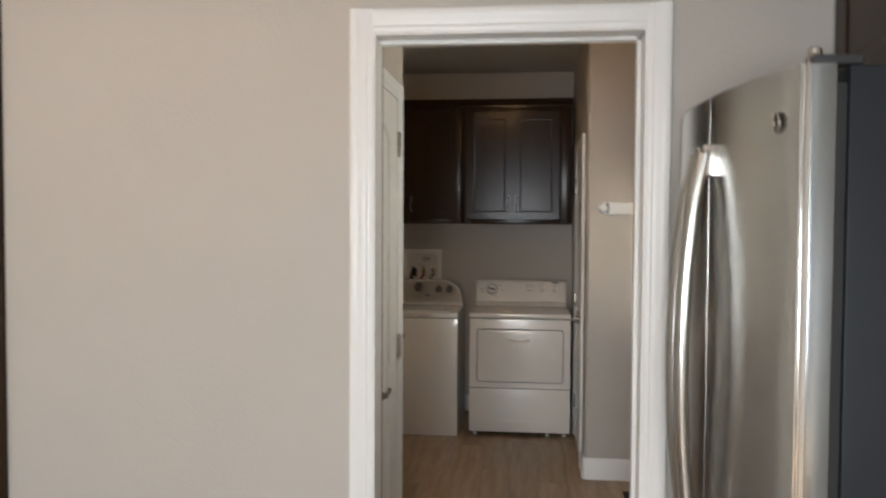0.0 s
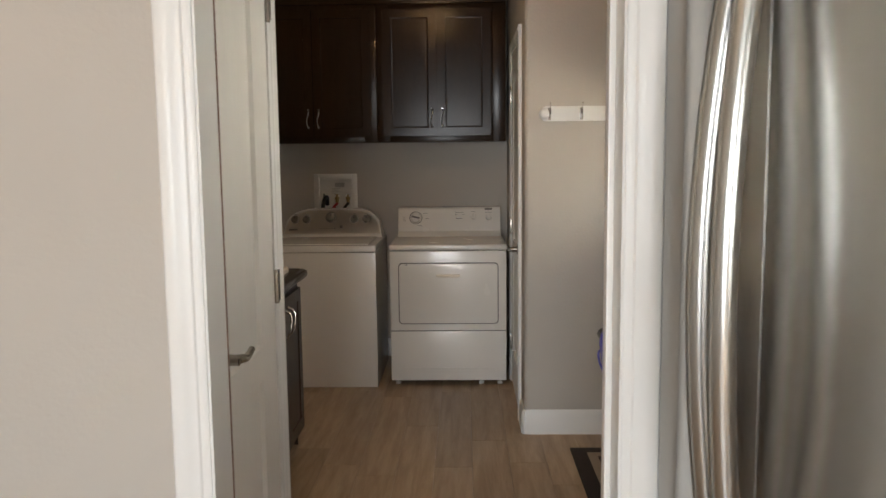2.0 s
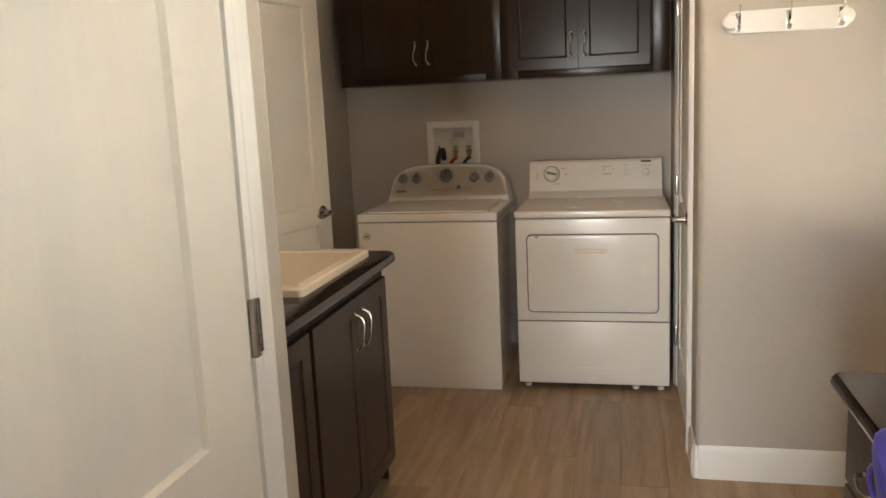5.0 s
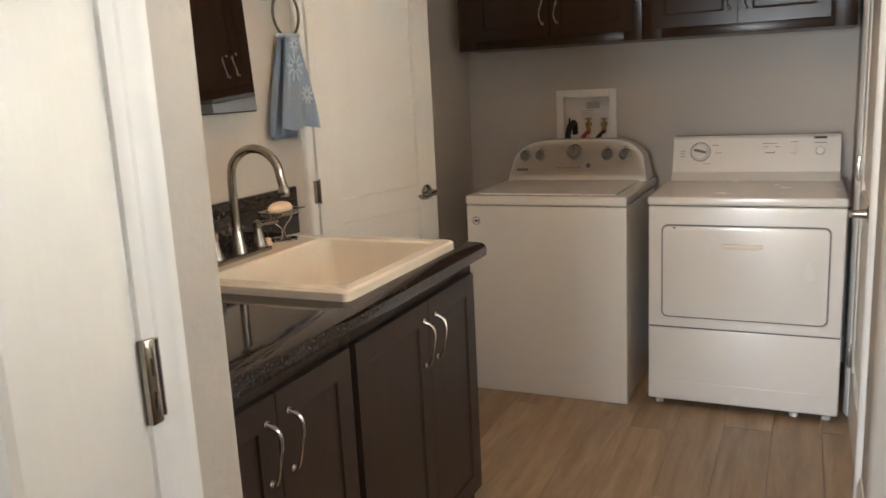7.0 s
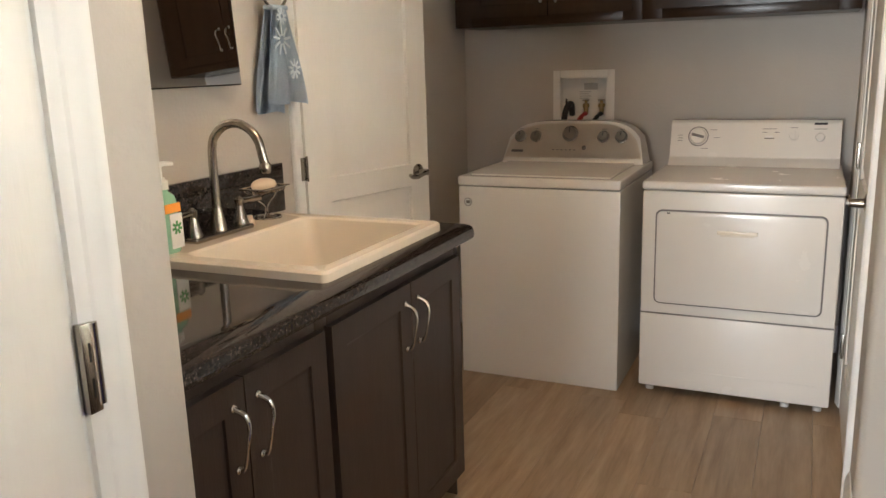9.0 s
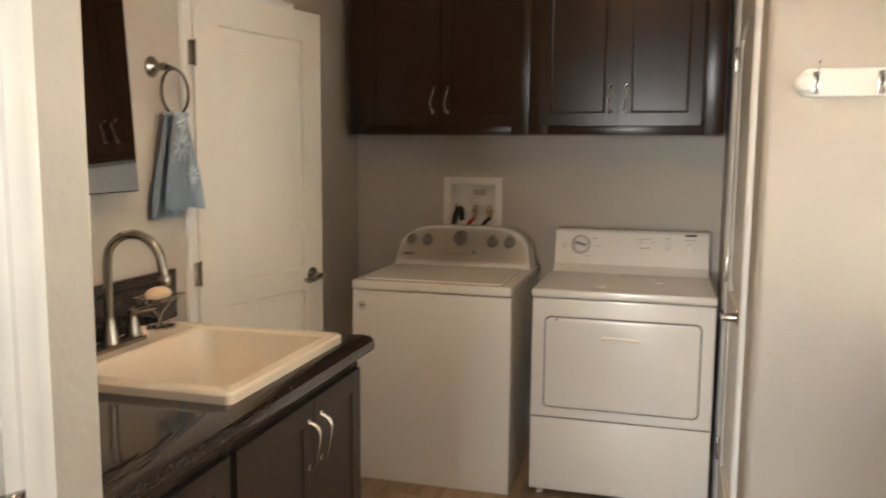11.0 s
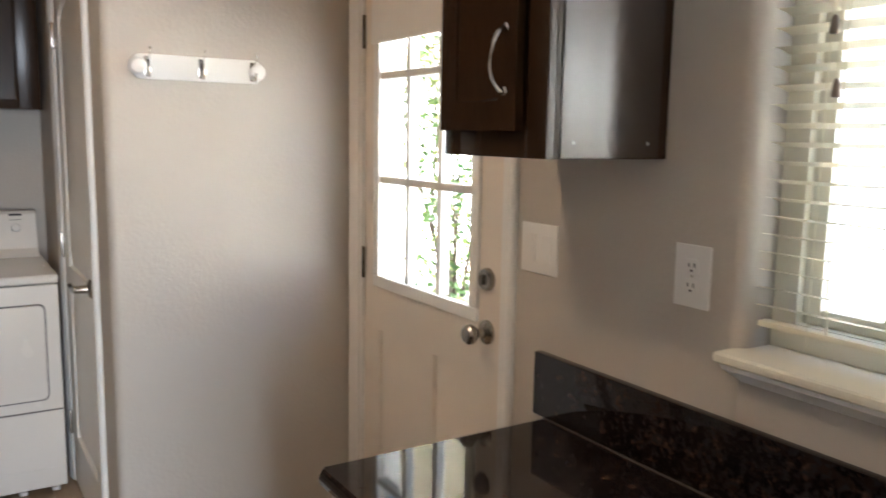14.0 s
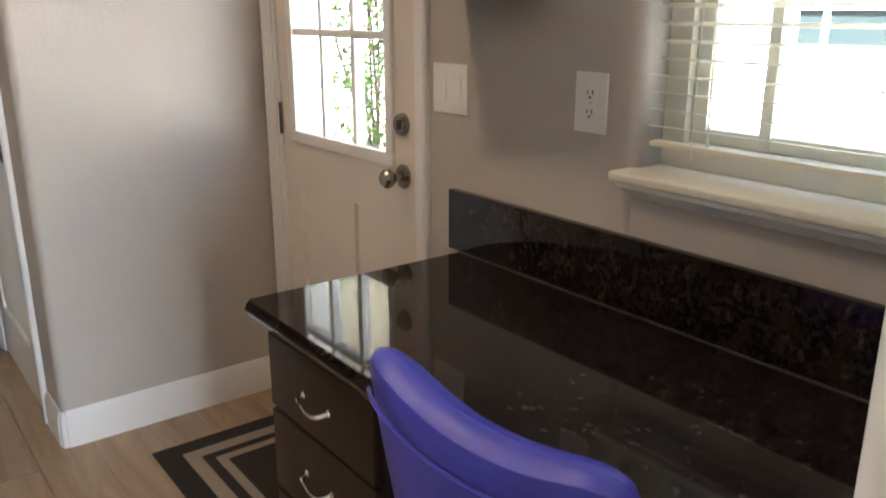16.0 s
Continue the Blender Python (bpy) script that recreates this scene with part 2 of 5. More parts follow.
FLOORM = planks_material()

# ---- mesh helpers ----
BASE = {}


def thing(name, at, label, category, group=""):
    ob = new(name)
    ob.location = at
    ob.empty_display_size = 0.1
    BASE[ob] = Vector(at)
    return tagged(ob, label, category, group)


def mesh_object(name, bm, mat, smooth=True):
    me = bpy.data.meshes.new(name)
    bmesh.ops.recalc_face_normals(bm, faces=bm.faces)
    bm.to_mesh(me)
    bm.free()
    me.materials.append(mat)
    if smooth:
        me.shade_smooth()
        me.set_sharp_from_angle(angle=radians(32))
    return new(name, me)


def part(name, bm, mat, parent, label=""):
    at = BASE[parent]
    bmesh.ops.translate(bm, verts=bm.verts, vec=-at)
    ob = mesh_object(name, bm, mat)
    ob.parent = parent
    BASE[ob] = at
    if label:
        ob["label"] = label
    return ob


def structure(name, bm, mat, label):
    ob = mesh_object(name, bm, mat)
    BASE[ob] = Vector((0, 0, 0))
    return tagged(ob, label, kind="structure")


def solo(name, bm, mat, label, category, group=""):
    """A thing of one mesh."""
    ob = mesh_object(name, bm, mat)
    BASE[ob] = Vector((0, 0, 0))
    return tagged(ob, label, category, group)


def box(x0, y0, z0, x1, y1, z1, bevel=0.0, seg=2, bm=None):
    own = bmesh.new()
    bmesh.ops.create_cube(own, size=1.0)
    sx, sy, sz = abs(x1 - x0), abs(y1 - y0), abs(z1 - z0)
    bmesh.ops.scale(own, verts=own.verts, vec=(sx, sy, sz))
    if bevel:
        bmesh.ops.bevel(own, geom=own.edges[:] + own.verts[:], offset=min(bevel, 0.49 * min(sx, sy, sz)), segments=seg, profile=0.6, affect="EDGES", clamp_overlap=True)
    bmesh.ops.translate(own, verts=own.verts, vec=((x0 + x1) / 2, (y0 + y1) / 2, (z0 + z1) / 2))
    return own if bm is None else join(bm, own)


def join(bm, other):
    me = bpy.data.meshes.new("join")
    other.to_mesh(me)
    other.free()
    bm.from_mesh(me)
    bpy.data.meshes.remove(me)
    return bm


def moved(bm, m):
    bmesh.ops.transform(bm, matrix=m, verts=bm.verts)
    return bm


def lathe(profile, seg=24, axis="z", at=(0, 0, 0)):
    """Turned shape from (radius, height) pairs."""
    bm = bmesh.new()
    rings = []
    for r, h in profile:
        rings.append([bm.verts.new((max(r, 1e-4) * math.cos(2 * math.pi * i / seg), max(r, 1e-4) * math.sin(2 * math.pi * i / seg), h)) for i in range(seg)])
    for a, b in zip(rings, rings[1:]):
        for i in range(seg):
            bm.faces.new((a[i], a[(i + 1) % seg], b[(i + 1) % seg], b[i]))
    bm.faces.new(rings[0][::-1])
    bm.faces.new(rings[-1])
    turn = {"z": Matrix(), "x": Matrix.Rotation(radians(90), 4, "Y"), "-x": Matrix.Rotation(radians(-90), 4, "Y"), "y": Matrix.Rotation(radians(-90), 4, "X"), "-y": Matrix.Rotation(radians(90), 4, "X")}[axis]
    return moved(bm, Matrix.Translation(at) @ turn)


def smooth_path(points, n=6):
    """Catmull-Rom through the points."""
    p = [Vector(q) for q in points]
    p = [2 * p[0] - p[1]] + p + [2 * p[-1] - p[-2]]
    out = []
    for i in range(1, len(p) - 2):
        for k in range(n):
            t = k / n
            out.append(0.5 * ((2 * p[i]) + (p[i + 1] - p[i - 1]) * t + (2 * p[i - 1] - 5 * p[i] + 4 * p[i + 1] - p[i + 2]) * t * t + (3 * p[i] - p[i - 1] - 3 * p[i + 1] + p[i + 2]) * t ** 3))
    return out + [p[-2]]


def tube(points, radius, seg=10, n=6, flat=1.0, closed=False):
    """A rod along a smoothed path. radius: a number, or one for each given point."""
    pts = smooth_path(points, n) if n else [Vector(q) for q in points]
    radii = [radius] * len(pts)
    if not isinstance(radius, (int, float)):
        radii = [radius[min(int(i / max(n, 1)), len(radius) - 1)] + (radius[min(int(i / max(n, 1)) + 1, len(radius) - 1)] - radius[min(int(i / max(n, 1)), len(radius) - 1)]) * ((i / max(n, 1)) % 1) for i in range(len(pts))]
    bm = bmesh.new()
    rings, side = [], None
    for i, q in enumerate(pts):
        way = (pts[min(i + 1, len(pts) - 1)] - pts[max(i - 1, 0)]).normalized()
        if side is None:
            side = way.orthogonal().normalized()
        side = (side - way * side.dot(way)).normalized()
        up = way.cross(side)
        rings.append([bm.verts.new(q + (side * math.cos(2 * math.pi * k / seg) + up * flat * math.sin(2 * math.pi * k / seg)) * radii[i]) for k in range(seg)])
    for a, b in zip(rings, rings[1:]):
        for k in range(seg):
            bm.faces.new((a[k], a[(k + 1) % seg], b[(k + 1) % seg], b[k]))
    bm.faces.new(rings[0][::-1])
    bm.faces.new(rings[-1])
    return bm


def ring(center, radius, thick, normal="x", seg=36):
    bm = bmesh.new()
    rows = []
    for i in range(seg):
        a = 2 * math.pi * i / seg
        c = Vector((math.cos(a), math.sin(a), 0))
        rows.append([bm.verts.new(c * (radius + thick * math.cos(b)) + Vector((0, 0, thick * math.sin(b)))) for b in [2 * math.pi * k / 8 for k in range(8)]])
    for i in range(seg):
        for k in range(8):
            bm.faces.new((rows[i][k], rows[(i + 1) % seg][k], rows[(i + 1) % seg][(k + 1) % 8], rows[i][(k + 1) % 8]))
    turn = {"x": Matrix.Rotation(radians(90), 4, "Y"), "y": Matrix.Rotation(radians(90), 4, "X"), "z": Matrix()}[normal]
    return moved(bm, Matrix.Translation(center) @ turn)


def prism(outline, y0, y1, bevel=0.0):
    """An (x, z) outline drawn out from y0 to y1."""
    bm = bmesh.new()
    a = [bm.verts.new((x, y0, z)) for x, z in outline]
    b = [bm.verts.new((x, y1, z)) for x, z in outline]
    n = len(outline)
    bm.faces.new(a)
    bm.faces.new(b[::-1])
    for i in range(n):
        bm.faces.new((a[i], b[i], b[(i + 1) % n], a[(i + 1) % n]))
    bmesh.ops.recalc_face_normals(bm, faces=bm.faces)
    if bevel:
        edges = [e for e in bm.edges if abs(e.verts[0].co.y - e.verts[1].co.y) < 1e-6]
        bmesh.ops.bevel(bm, geom=edges, offset=bevel, segments=2, profile=0.6, affect="EDGES", clamp_overlap=True)
    return bm


def inset_outline(poly, d):
    n, out = len(poly), []
    for i in range(n):
        p, q, r = Vector(poly[i - 1]), Vector(poly[i]), Vector(poly[(i + 1) % n])
        a, b = (q - p).normalized(), (r - q).normalized()
        na, nb = Vector((-a.y, a.x)), Vector((-b.y, b.x))
        m = (na + nb).normalized()
        out.append(tuple(q + m * d / max(m.dot(na), 0.3)))
    return out


def rect(x0, z0, x1, z1):
    return [(x0, z0), (x1, z0), (x1, z1), (x0, z1)]


def arched(x0, z0, x1, z1, rise):
    w = x1 - x0
    top = [(x1 - w * k / 12, z1 - rise + rise * math.sin(math.pi * k / 12) ** 0.7) for k in range(13)]
    return [(x0, z0), (x1, z0)] + top


def rounded(x0, z0, x1, z1, r, n=5):
    out = []
    for cx, cz, a0 in ((x0 + r, z0 + r, 180), (x1 - r, z0 + r, 270), (x1 - r, z1 - r, 0), (x0 + r, z1 - r, 90)):
        out += [(cx + r * math.cos(radians(a0 + 90 * k / n)), cz + r * math.sin(radians(a0 + 90 * k / n))) for k in range(n + 1)]
    return out


def panelled(w, h, t, panels, steps):
    """A slab w by h whose front (facing -y, at y = 0) carries panels: outlines (counterclockwise) and steps of (inset, depth)."""
    bm = bmesh.new()
    outer = [bm.verts.new((x, 0, z)) for x, z in rect(0, 0, w, h)]
    edges = [bm.edges.new((outer[i], outer[(i + 1) % 4])) for i in range(4)]
    loops = []
    for poly in panels:
        vs = [bm.verts.new((x, 0, z)) for x, z in poly]
        edges += [bm.edges.new((vs[i], vs[(i + 1) % len(vs)])) for i in range(len(vs))]
        loops.append((poly, vs))
    bmesh.ops.triangle_fill(bm, edges=edges, use_beauty=True, use_dissolve=False)
    for poly, vs in loops:
        inside = [f for f in bm.faces if all(v in vs for v in f.verts)]
        if inside:
            bmesh.ops.delete(bm, geom=inside, context="FACES_ONLY")
        last, n = vs, len(vs)
        for inset, depth in steps:
            now = [bm.verts.new((x, depth, z)) for x, z in inset_outline(poly, inset)]
            for i in range(n):
                bm.faces.new((last[i], last[(i + 1) % n], now[(i + 1) % n], now[i]))
            last = now
        bm.faces.new(last)
    back = [bm.verts.new((v.co.x, t, v.co.z)) for v in outer]
    bm.faces.new(back[::-1])
    for i in range(4):
        bm.faces.new((outer[i], back[i], back[(i + 1) % 4], outer[(i + 1) % 4]))
    return bm


RAISED = ((0.005, 0.012), (0.014, 0.012), (0.045, 0.003))
SHAKER = ((0.0015, 0.0055), (0.004, 0.0065), (0.012, 0.0065))


def facing(x, y, z, way):
    """Puts a front that faces -y so that it faces the given way, with its lower left corner at x, y, z."""
    return pose(x, y, z, 0, 0, {"-y": 0, "+x": 90, "-x": -90, "+y": 180}[way])


def pull(at, way, length=0.13, vertical=True, reach=0.032):
    """A swan-necked cabinet pull; the local front is -y."""
    h = length / 2
    pts = [(0, 0, -h), (0.001, -reach * 0.35, -h * 1.0), (-0.006, -reach * 0.8, -h * 0.62), (-0.005, -reach, -h * 0.1), (0.004, -reach, h * 0.4), (0.006, -reach * 0.7, h * 0.78), (0, 0, h)]
    bm = tube(pts, [0.0065, 0.005, 0.0031, 0.0028, 0.0036, 0.0055, 0.006], 10, 5)
    for s in (-1, 1):
        join(bm, lathe([(0.0085, 0), (0.0085, 0.003), (0.006, 0.006)], 12, "-y", (0, 0, s * h)))
    if not vertical:
        moved(bm, pose(0, 0, 0, 0, 90, 0))
    return moved(bm, Matrix.Translation(at) @ facing(0, 0, 0, way))


def lever(at, way, toward=1):
    """A lever handle: rose, neck and curved grip; toward: 1 points along the front's local +x."""
    s = toward
    bm = lathe([(0.033, 0), (0.033, 0.004), (0.026, 0.011), (0.015, 0.014), (0.0125, 0.045), (0.013, 0.055), (0.004, 0.058)], 24, "-y")
    join(bm, tube([(0, -0.048, 0), (0.03 * s, -0.052, -0.004), (0.06 * s, -0.05, -0.012), (0.09 * s, -0.05, -0.011), (0.112 * s, -0.054, 0.0)], [0.0115, 0.011, 0.0095, 0.009, 0.0075], 10, 5))
    return moved(bm, Matrix.Translation(at) @ facing(0, 0, 0, way))


def hinge(at, way, h=0.09):
    bm = box(-0.004, -0.0035, -h / 2, 0.04, 0.0, h / 2, 0.001)
    for z in (-0.28, 0.28):
        join(bm, lathe([(0.004, 0), (0.003, 0.002)], 8, "-y", (0.014, -0.0035, z * h)))
    join(bm, lathe([(0.006, -h / 2 - 0.004), (0.0065, -h / 2), (0.0065, h / 2), (0.006, h / 2 + 0.004)], 10, "z", (-0.002, -0.006, 0)))
    return moved(bm, Matrix.Translation(at) @ facing(0, 0, 0, way))


def casing_profile(length, width, bm_mat):
    """A colonial casing strip: width along x, length along z, face towards -y, wall at y = 0."""
    prof = [(0, 0), (0, -0.008), (0.008, -0.011), (0.016, -0.011), (0.02, -0.014), (0.034, -0.015), (0.04, -0.018), (width - 0.012, -0.02), (width - 0.004, -0.018), (width, -0.012), (width, 0)]
    bm = bmesh.new()
    a = [bm.verts.new((x, y, 0)) for x, y in prof]
    b = [bm.verts.new((x, y, length)) for x, y in prof]
    bm.faces.new(a)
    bm.faces.new(b[::-1])
    for i in range(len(prof)):
        bm.faces.new((a[i], b[i], b[(i + 1) % len(prof)], a[(i + 1) % len(prof)]))
    return moved(bm, bm_mat)


def door_casing(name, w, h, m, label, width=0.062, sides="lrt"):
    """Casing round an opening w by h, lower left at the origin, facing -y, placed by m."""
    bm = bmesh.new()
    if "r" in sides:
        join(bm, casing_profile(h + (width if "t" in sides else 0), width, m @ Matrix.Translation((w, 0, 0))))
    if "l" in sides:
        join(bm, casing_profile(h + (width if "t" in sides else 0), width, m @ Matrix.Scale(-1, 4, (1, 0, 0))))
    if "t" in sides:
        join(bm, casing_profile(w, width, m @ Matrix.Translation((0, 0, h)) @ pose(0, 0, 0, 0, -90, 0) @ Matrix.Scale(-1, 4, (0, 0, 1))))
    return structure(name, bm, TRIM, label)


def baseboard(name, x0, y0, x1, y1, label="white painted moulded baseboard"):
    """Along the wall from one plan point to another; the room lies on the left hand."""
    d = Vector((x1 - x0, y1 - y0, 0))
    prof = [(0, 0), (0.014, 0), (0.014, 0.095), (0.011, 0.103), (0.011, 0.113), (0.006, 0.122), (0.004, 0.13), (0, 0.13)]
    bm = bmesh.new()
    a = [bm.verts.new((0, y, z)) for y, z in prof]
    b = [bm.verts.new((d.length, y, z)) for y, z in prof]
    bm.faces.new(a)
    bm.faces.new(b[::-1])
    for i in range(len(prof)):
        bm.faces.new((a[i], b[i], b[(i + 1) % len(prof)], a[(i + 1) % len(prof)]))
    moved(bm, Matrix.Translation((x0, y0, 0.004)) @ Matrix.Rotation(math.atan2(d.y, d.x), 4, "Z"))
    return structure(name, bm, TRIM, label)

# ---- the structure ----
RW = 1.63          # inner face of the outside wall
LW = -1.05         # inner face of the sink wall
BACK = 7.04        # wall behind the machines
RACK = 5.35        # wall with the coat rack
HIGH = 2.80        # ceiling
CW = 0.83          # closet wall beside the dryer
PW = -0.04         # pantry wall


def plan_prism(outline, z0, z1):
    """A plan outline (x, y) drawn up from z0 to z1."""
    bm = prism([(x, -y) for x, y in outline], -z1, -z0)
    return moved(bm, Matrix(((1, 0, 0, 0), (0, 0, -1, 0), (0, -1, 0, 0), (0, 0, 0, 1))))


def corner(cx, cy, r, a0, n=6):
    """Points of a rounded plan corner about its centre."""
    return [(cx + r * math.cos(radians(a0 + 90 * k / n)), cy + r * math.sin(radians(a0 + 90 * k / n))) for k in range(n + 1)]


structure("subfloor", box(-2.6, -2.62, -0.15, 1.79, 7.3, -0.004), CONCRETE, "concrete slab under the plank floor")
structure("ceiling", box(-2.6, -2.62, HIGH, 1.79, 7.3, HIGH + 0.15), CEIL, "white painted textured ceiling")

# wall between kitchen and laundry
b = box(-2.48, 2.72, 0, 0.025, 2.825, HIGH)
box(0.825, 2.72, 0, RW, 2.87, HIGH, bm=b)
box(0.025, 2.72, 2.145, 0.825, 2.87, HIGH, bm=b)
structure("wall_kitchen", b, WALL, "greige painted wall with a cased doorway")
b = box(0.025, 2.715, 0, 0.04, 2.828, 2.13)
box(0.81, 2.715, 0, 0.825, 2.875, 2.13, bm=b)
box(0.025, 2.715, 2.13, 0.825, 2.875, 2.145, bm=b)
box(0.797, 2.79, 0, 0.81, 2.825, 2.118, 0.002, bm=b)
box(0.04, 2.79, 2.118, 0.797, 2.825, 2.13, 0.002, bm=b)
structure("door_frame_kitchen", b, TRIM, "white painted door jamb with stop")
door_casing("trim_kitchen_side", 0.78, 2.135, Matrix.Translation((0.035, 2.72, 0)), "white painted moulded door casing", 0.07)
door_casing("trim_laundry_side", 0.78, 2.135, Matrix.Translation((0.815, 2.87, 0)) @ pose(0, 0, 0, 0, 0, 180), "white painted moulded door casing", 0.07, "lt")

# narrow brown strip down the jamb's far edge
structure("trim_jamb_edge", box(0.0385, 2.8285, 0, 0.0415, 2.8345, 2.13), JAMBLINE, "thin brown strip along the edge of the door jamb")

# kitchen shell with an unseen, assumed window opening for the fill lamp
b = box(-2.48, -2.62, 0, -0.8, -2.5, HIGH)
box(0.7, -2.62, 0, RW, -2.5, HIGH, bm=b)
box(-0.8, -2.62, 0, 0.7, -2.5, 0.8, bm=b)
box(-0.8, -2.62, 2.2, 0.7, -2.5, HIGH, bm=b)
structure("wall_kitchen_south", b, WALL, "unseen greige painted kitchen wall with an assumed window opening")
structure("wall_west", box(-2.6, -2.62, 0, -2.48, 7.3, HIGH), WALL, "greige painted wall")
structure("trim_wall_end", box(-1.21, 2.695, 0, -1.125, 2.72, 2.3, 0.004), WOOD, "brown stained wood trim on the kitchen wall")

# pantry box beside the doorway
b = box(PW - 0.12, 2.825, 2.08, PW, 3.57, HIGH)
join(b, plan_prism([(PW - 0.12, 3.57), (PW, 3.57)] + corner(PW - 0.02, 3.70, 0.02, 0) + [(PW - 0.12, 3.72)], 0, HIGH))
box(LW, 3.60, 0, PW - 0.12, 3.72, HIGH, bm=b)
structure("wall_pantry", b, WALL, "greige painted pantry wall with a rounded corner")
b = box(PW - 0.12, 2.83, 0, PW - 0.006, 2.842, 2.065)
box(PW - 0.12, 3.555, 0, PW, 3.57, 2.065, bm=b)
box(PW - 0.12, 2.83, 2.065, PW, 3.57, 2.08, bm=b)
structure("door_frame_pantry", b, TRIM, "white painted pantry door jamb")
door_casing("trim_pantry", 0.72, 2.07, Matrix.Translation((PW, 2.84, 0)) @ pose(0, 0, 0, 0, 0, 90), "white painted moulded casing round the pantry door", 0.06, "rt")

# sink wall with its door opening
b = box(LW - 0.12, 2.825, 0, LW, 5.455, HIGH)
box(LW - 0.12, 6.205, 0, LW, BACK, HIGH, bm=b)
box(LW - 0.12, 5.455, 2.06, LW, 6.205, HIGH, bm=b)
structure("wall_sink", b, WALL, "greige painted wall behind the sink")
b = box(LW - 0.12, 5.455, 0, LW, 5.47, 2.045)
box(LW - 0.12, 6.19, 0, LW, 6.205, 2.045, bm=b)
box(LW - 0.12, 5.455, 2.045, LW, 6.205, 2.06, bm=b)
structure("door_frame_bath", b, TRIM, "white painted door jamb")
door_casing("trim_bath", 0.73, 2.05, Matrix.Translation((LW, 5.465, 0)) @ pose(0, 0, 0, 0, 0, 90), "white painted moulded door casing", 0.06)

# back wall with a recess for the hose box
b = box(LW - 0.12, BACK, 0, -0.545, BACK + 0.12, HIGH)
box(-0.275, BACK, 0, CW + 0.12, BACK + 0.12, HIGH, bm=b)
box(-0.545, BACK, 0, -0.275, BACK + 0.12, 1.10, bm=b)
box(-0.545, BACK, 1.325, -0.275, BACK + 0.12, HIGH, bm=b)
structure("wall_back", b, WALL, "greige painted wall behind the laundry machines")

# closet beside the dryer, with the rack wall
b = plan_prism(corner(CW + 0.025, RACK + 0.025, 0.025, 180) + [(RW, RACK), (RW, RACK + 0.12), (CW + 0.12, RACK + 0.12), (CW + 0.12, 5.615), (CW, 5.615)], 0, HIGH)
box(CW, 6.365, 0, CW + 0.12, BACK, HIGH, bm=b)
box(CW, 5.615, 2.09, CW + 0.12, 6.365, HIGH, bm=b)
structure("wall_closet", b, WALL, "greige painted closet wall with a rounded corner")
b = box(CW, 5.615, 0, CW + 0.12, 5.63, 2.075)
box(CW, 6.35, 0, CW + 0.12, 6.365, 2.075, bm=b)
box(CW, 5.615, 2.075, CW + 0.12, 6.365, 2.09, bm=b)
structure("door_frame_closet", b, TRIM, "white painted closet door jamb")
door_casing("trim_closet", 0.73, 2.08, Matrix.Translation((CW, 6.355, 0)) @ pose(0, 0, 0, 0, 0, -90), "white painted moulded casing round the closet door", 0.065)

# outside wall with the door and the window
WY0, WY1, WZ0, WZ1 = 2.97, 3.715, 1.10, 2.16
DY0, DY1, DZ = 4.435, 5.285, 2.08
b = box(RW, -2.62, 0, RW + 0.16, WY0, HIGH)
join(b, plan_prism([(RW + 0.16, WY1), (RW + 0.16, DY0), (RW, DY0)] + corner(RW + 0.03, WY1 + 0.03, 0.03, 180), 0, HIGH))
box(RW, WY0, 0, RW + 0.16, WY1, WZ0 - 0.03, bm=b)
box(RW, WY0, WZ1, RW + 0.16, WY1, HIGH, bm=b)
box(RW, DY1, 0, RW + 0.16, 7.3, HIGH, bm=b)
box(RW, DY0, DZ, RW + 0.16, DY1, HIGH, bm=b)
structure("wall_outside", b, WALL, "greige painted outside wall with a bullnose window opening")
b = box(RW, DY0, 0, RW + 0.16, DY0 + 0.018, DZ)
box(RW, DY1 - 0.018, 0, RW + 0.16, DY1, DZ, bm=b)
box(RW, DY0, DZ - 0.018, RW + 0.16, DY1, DZ, bm=b)
box(RW, DY0 + 0.018, 0.0, RW + 0.16, DY1 - 0.018, 0.012, bm=b)
structure("door_frame_outside", b, TRIM, "white painted jamb of the outside door")
door_casing("trim_outside_door", DY1 - DY0 - 0.02, DZ - 0.01, Matrix.Translation((RW, DY1 - 0.01, 0)) @ pose(0, 0, 0, 0, 0, -90), "white painted moulded casing round the outside door", 0.058)

baseboard("baseboard_rack_wall", RW, RACK, CW + 0.01, RACK)
baseboard("baseboard_closet_wall", CW, RACK + 0.012, CW, 5.545)
structure("baseboard_corner", lathe([(0.014, 0.004), (0.014, 0.1), (0.008, 0.118), (0.004, 0.132)], 12, "z", (CW + 0.003, RACK + 0.003, 0)), TRIM, "rounded white baseboard corner")
baseboard("baseboard_back_wall", CW, BACK, LW, BACK)
baseboard("baseboard_sink_wall", LW, BACK, LW, 6.27)
baseboard("baseboard_kitchen_wall", -0.03, 2.72, -1.12, 2.72)


# ---- doors ----


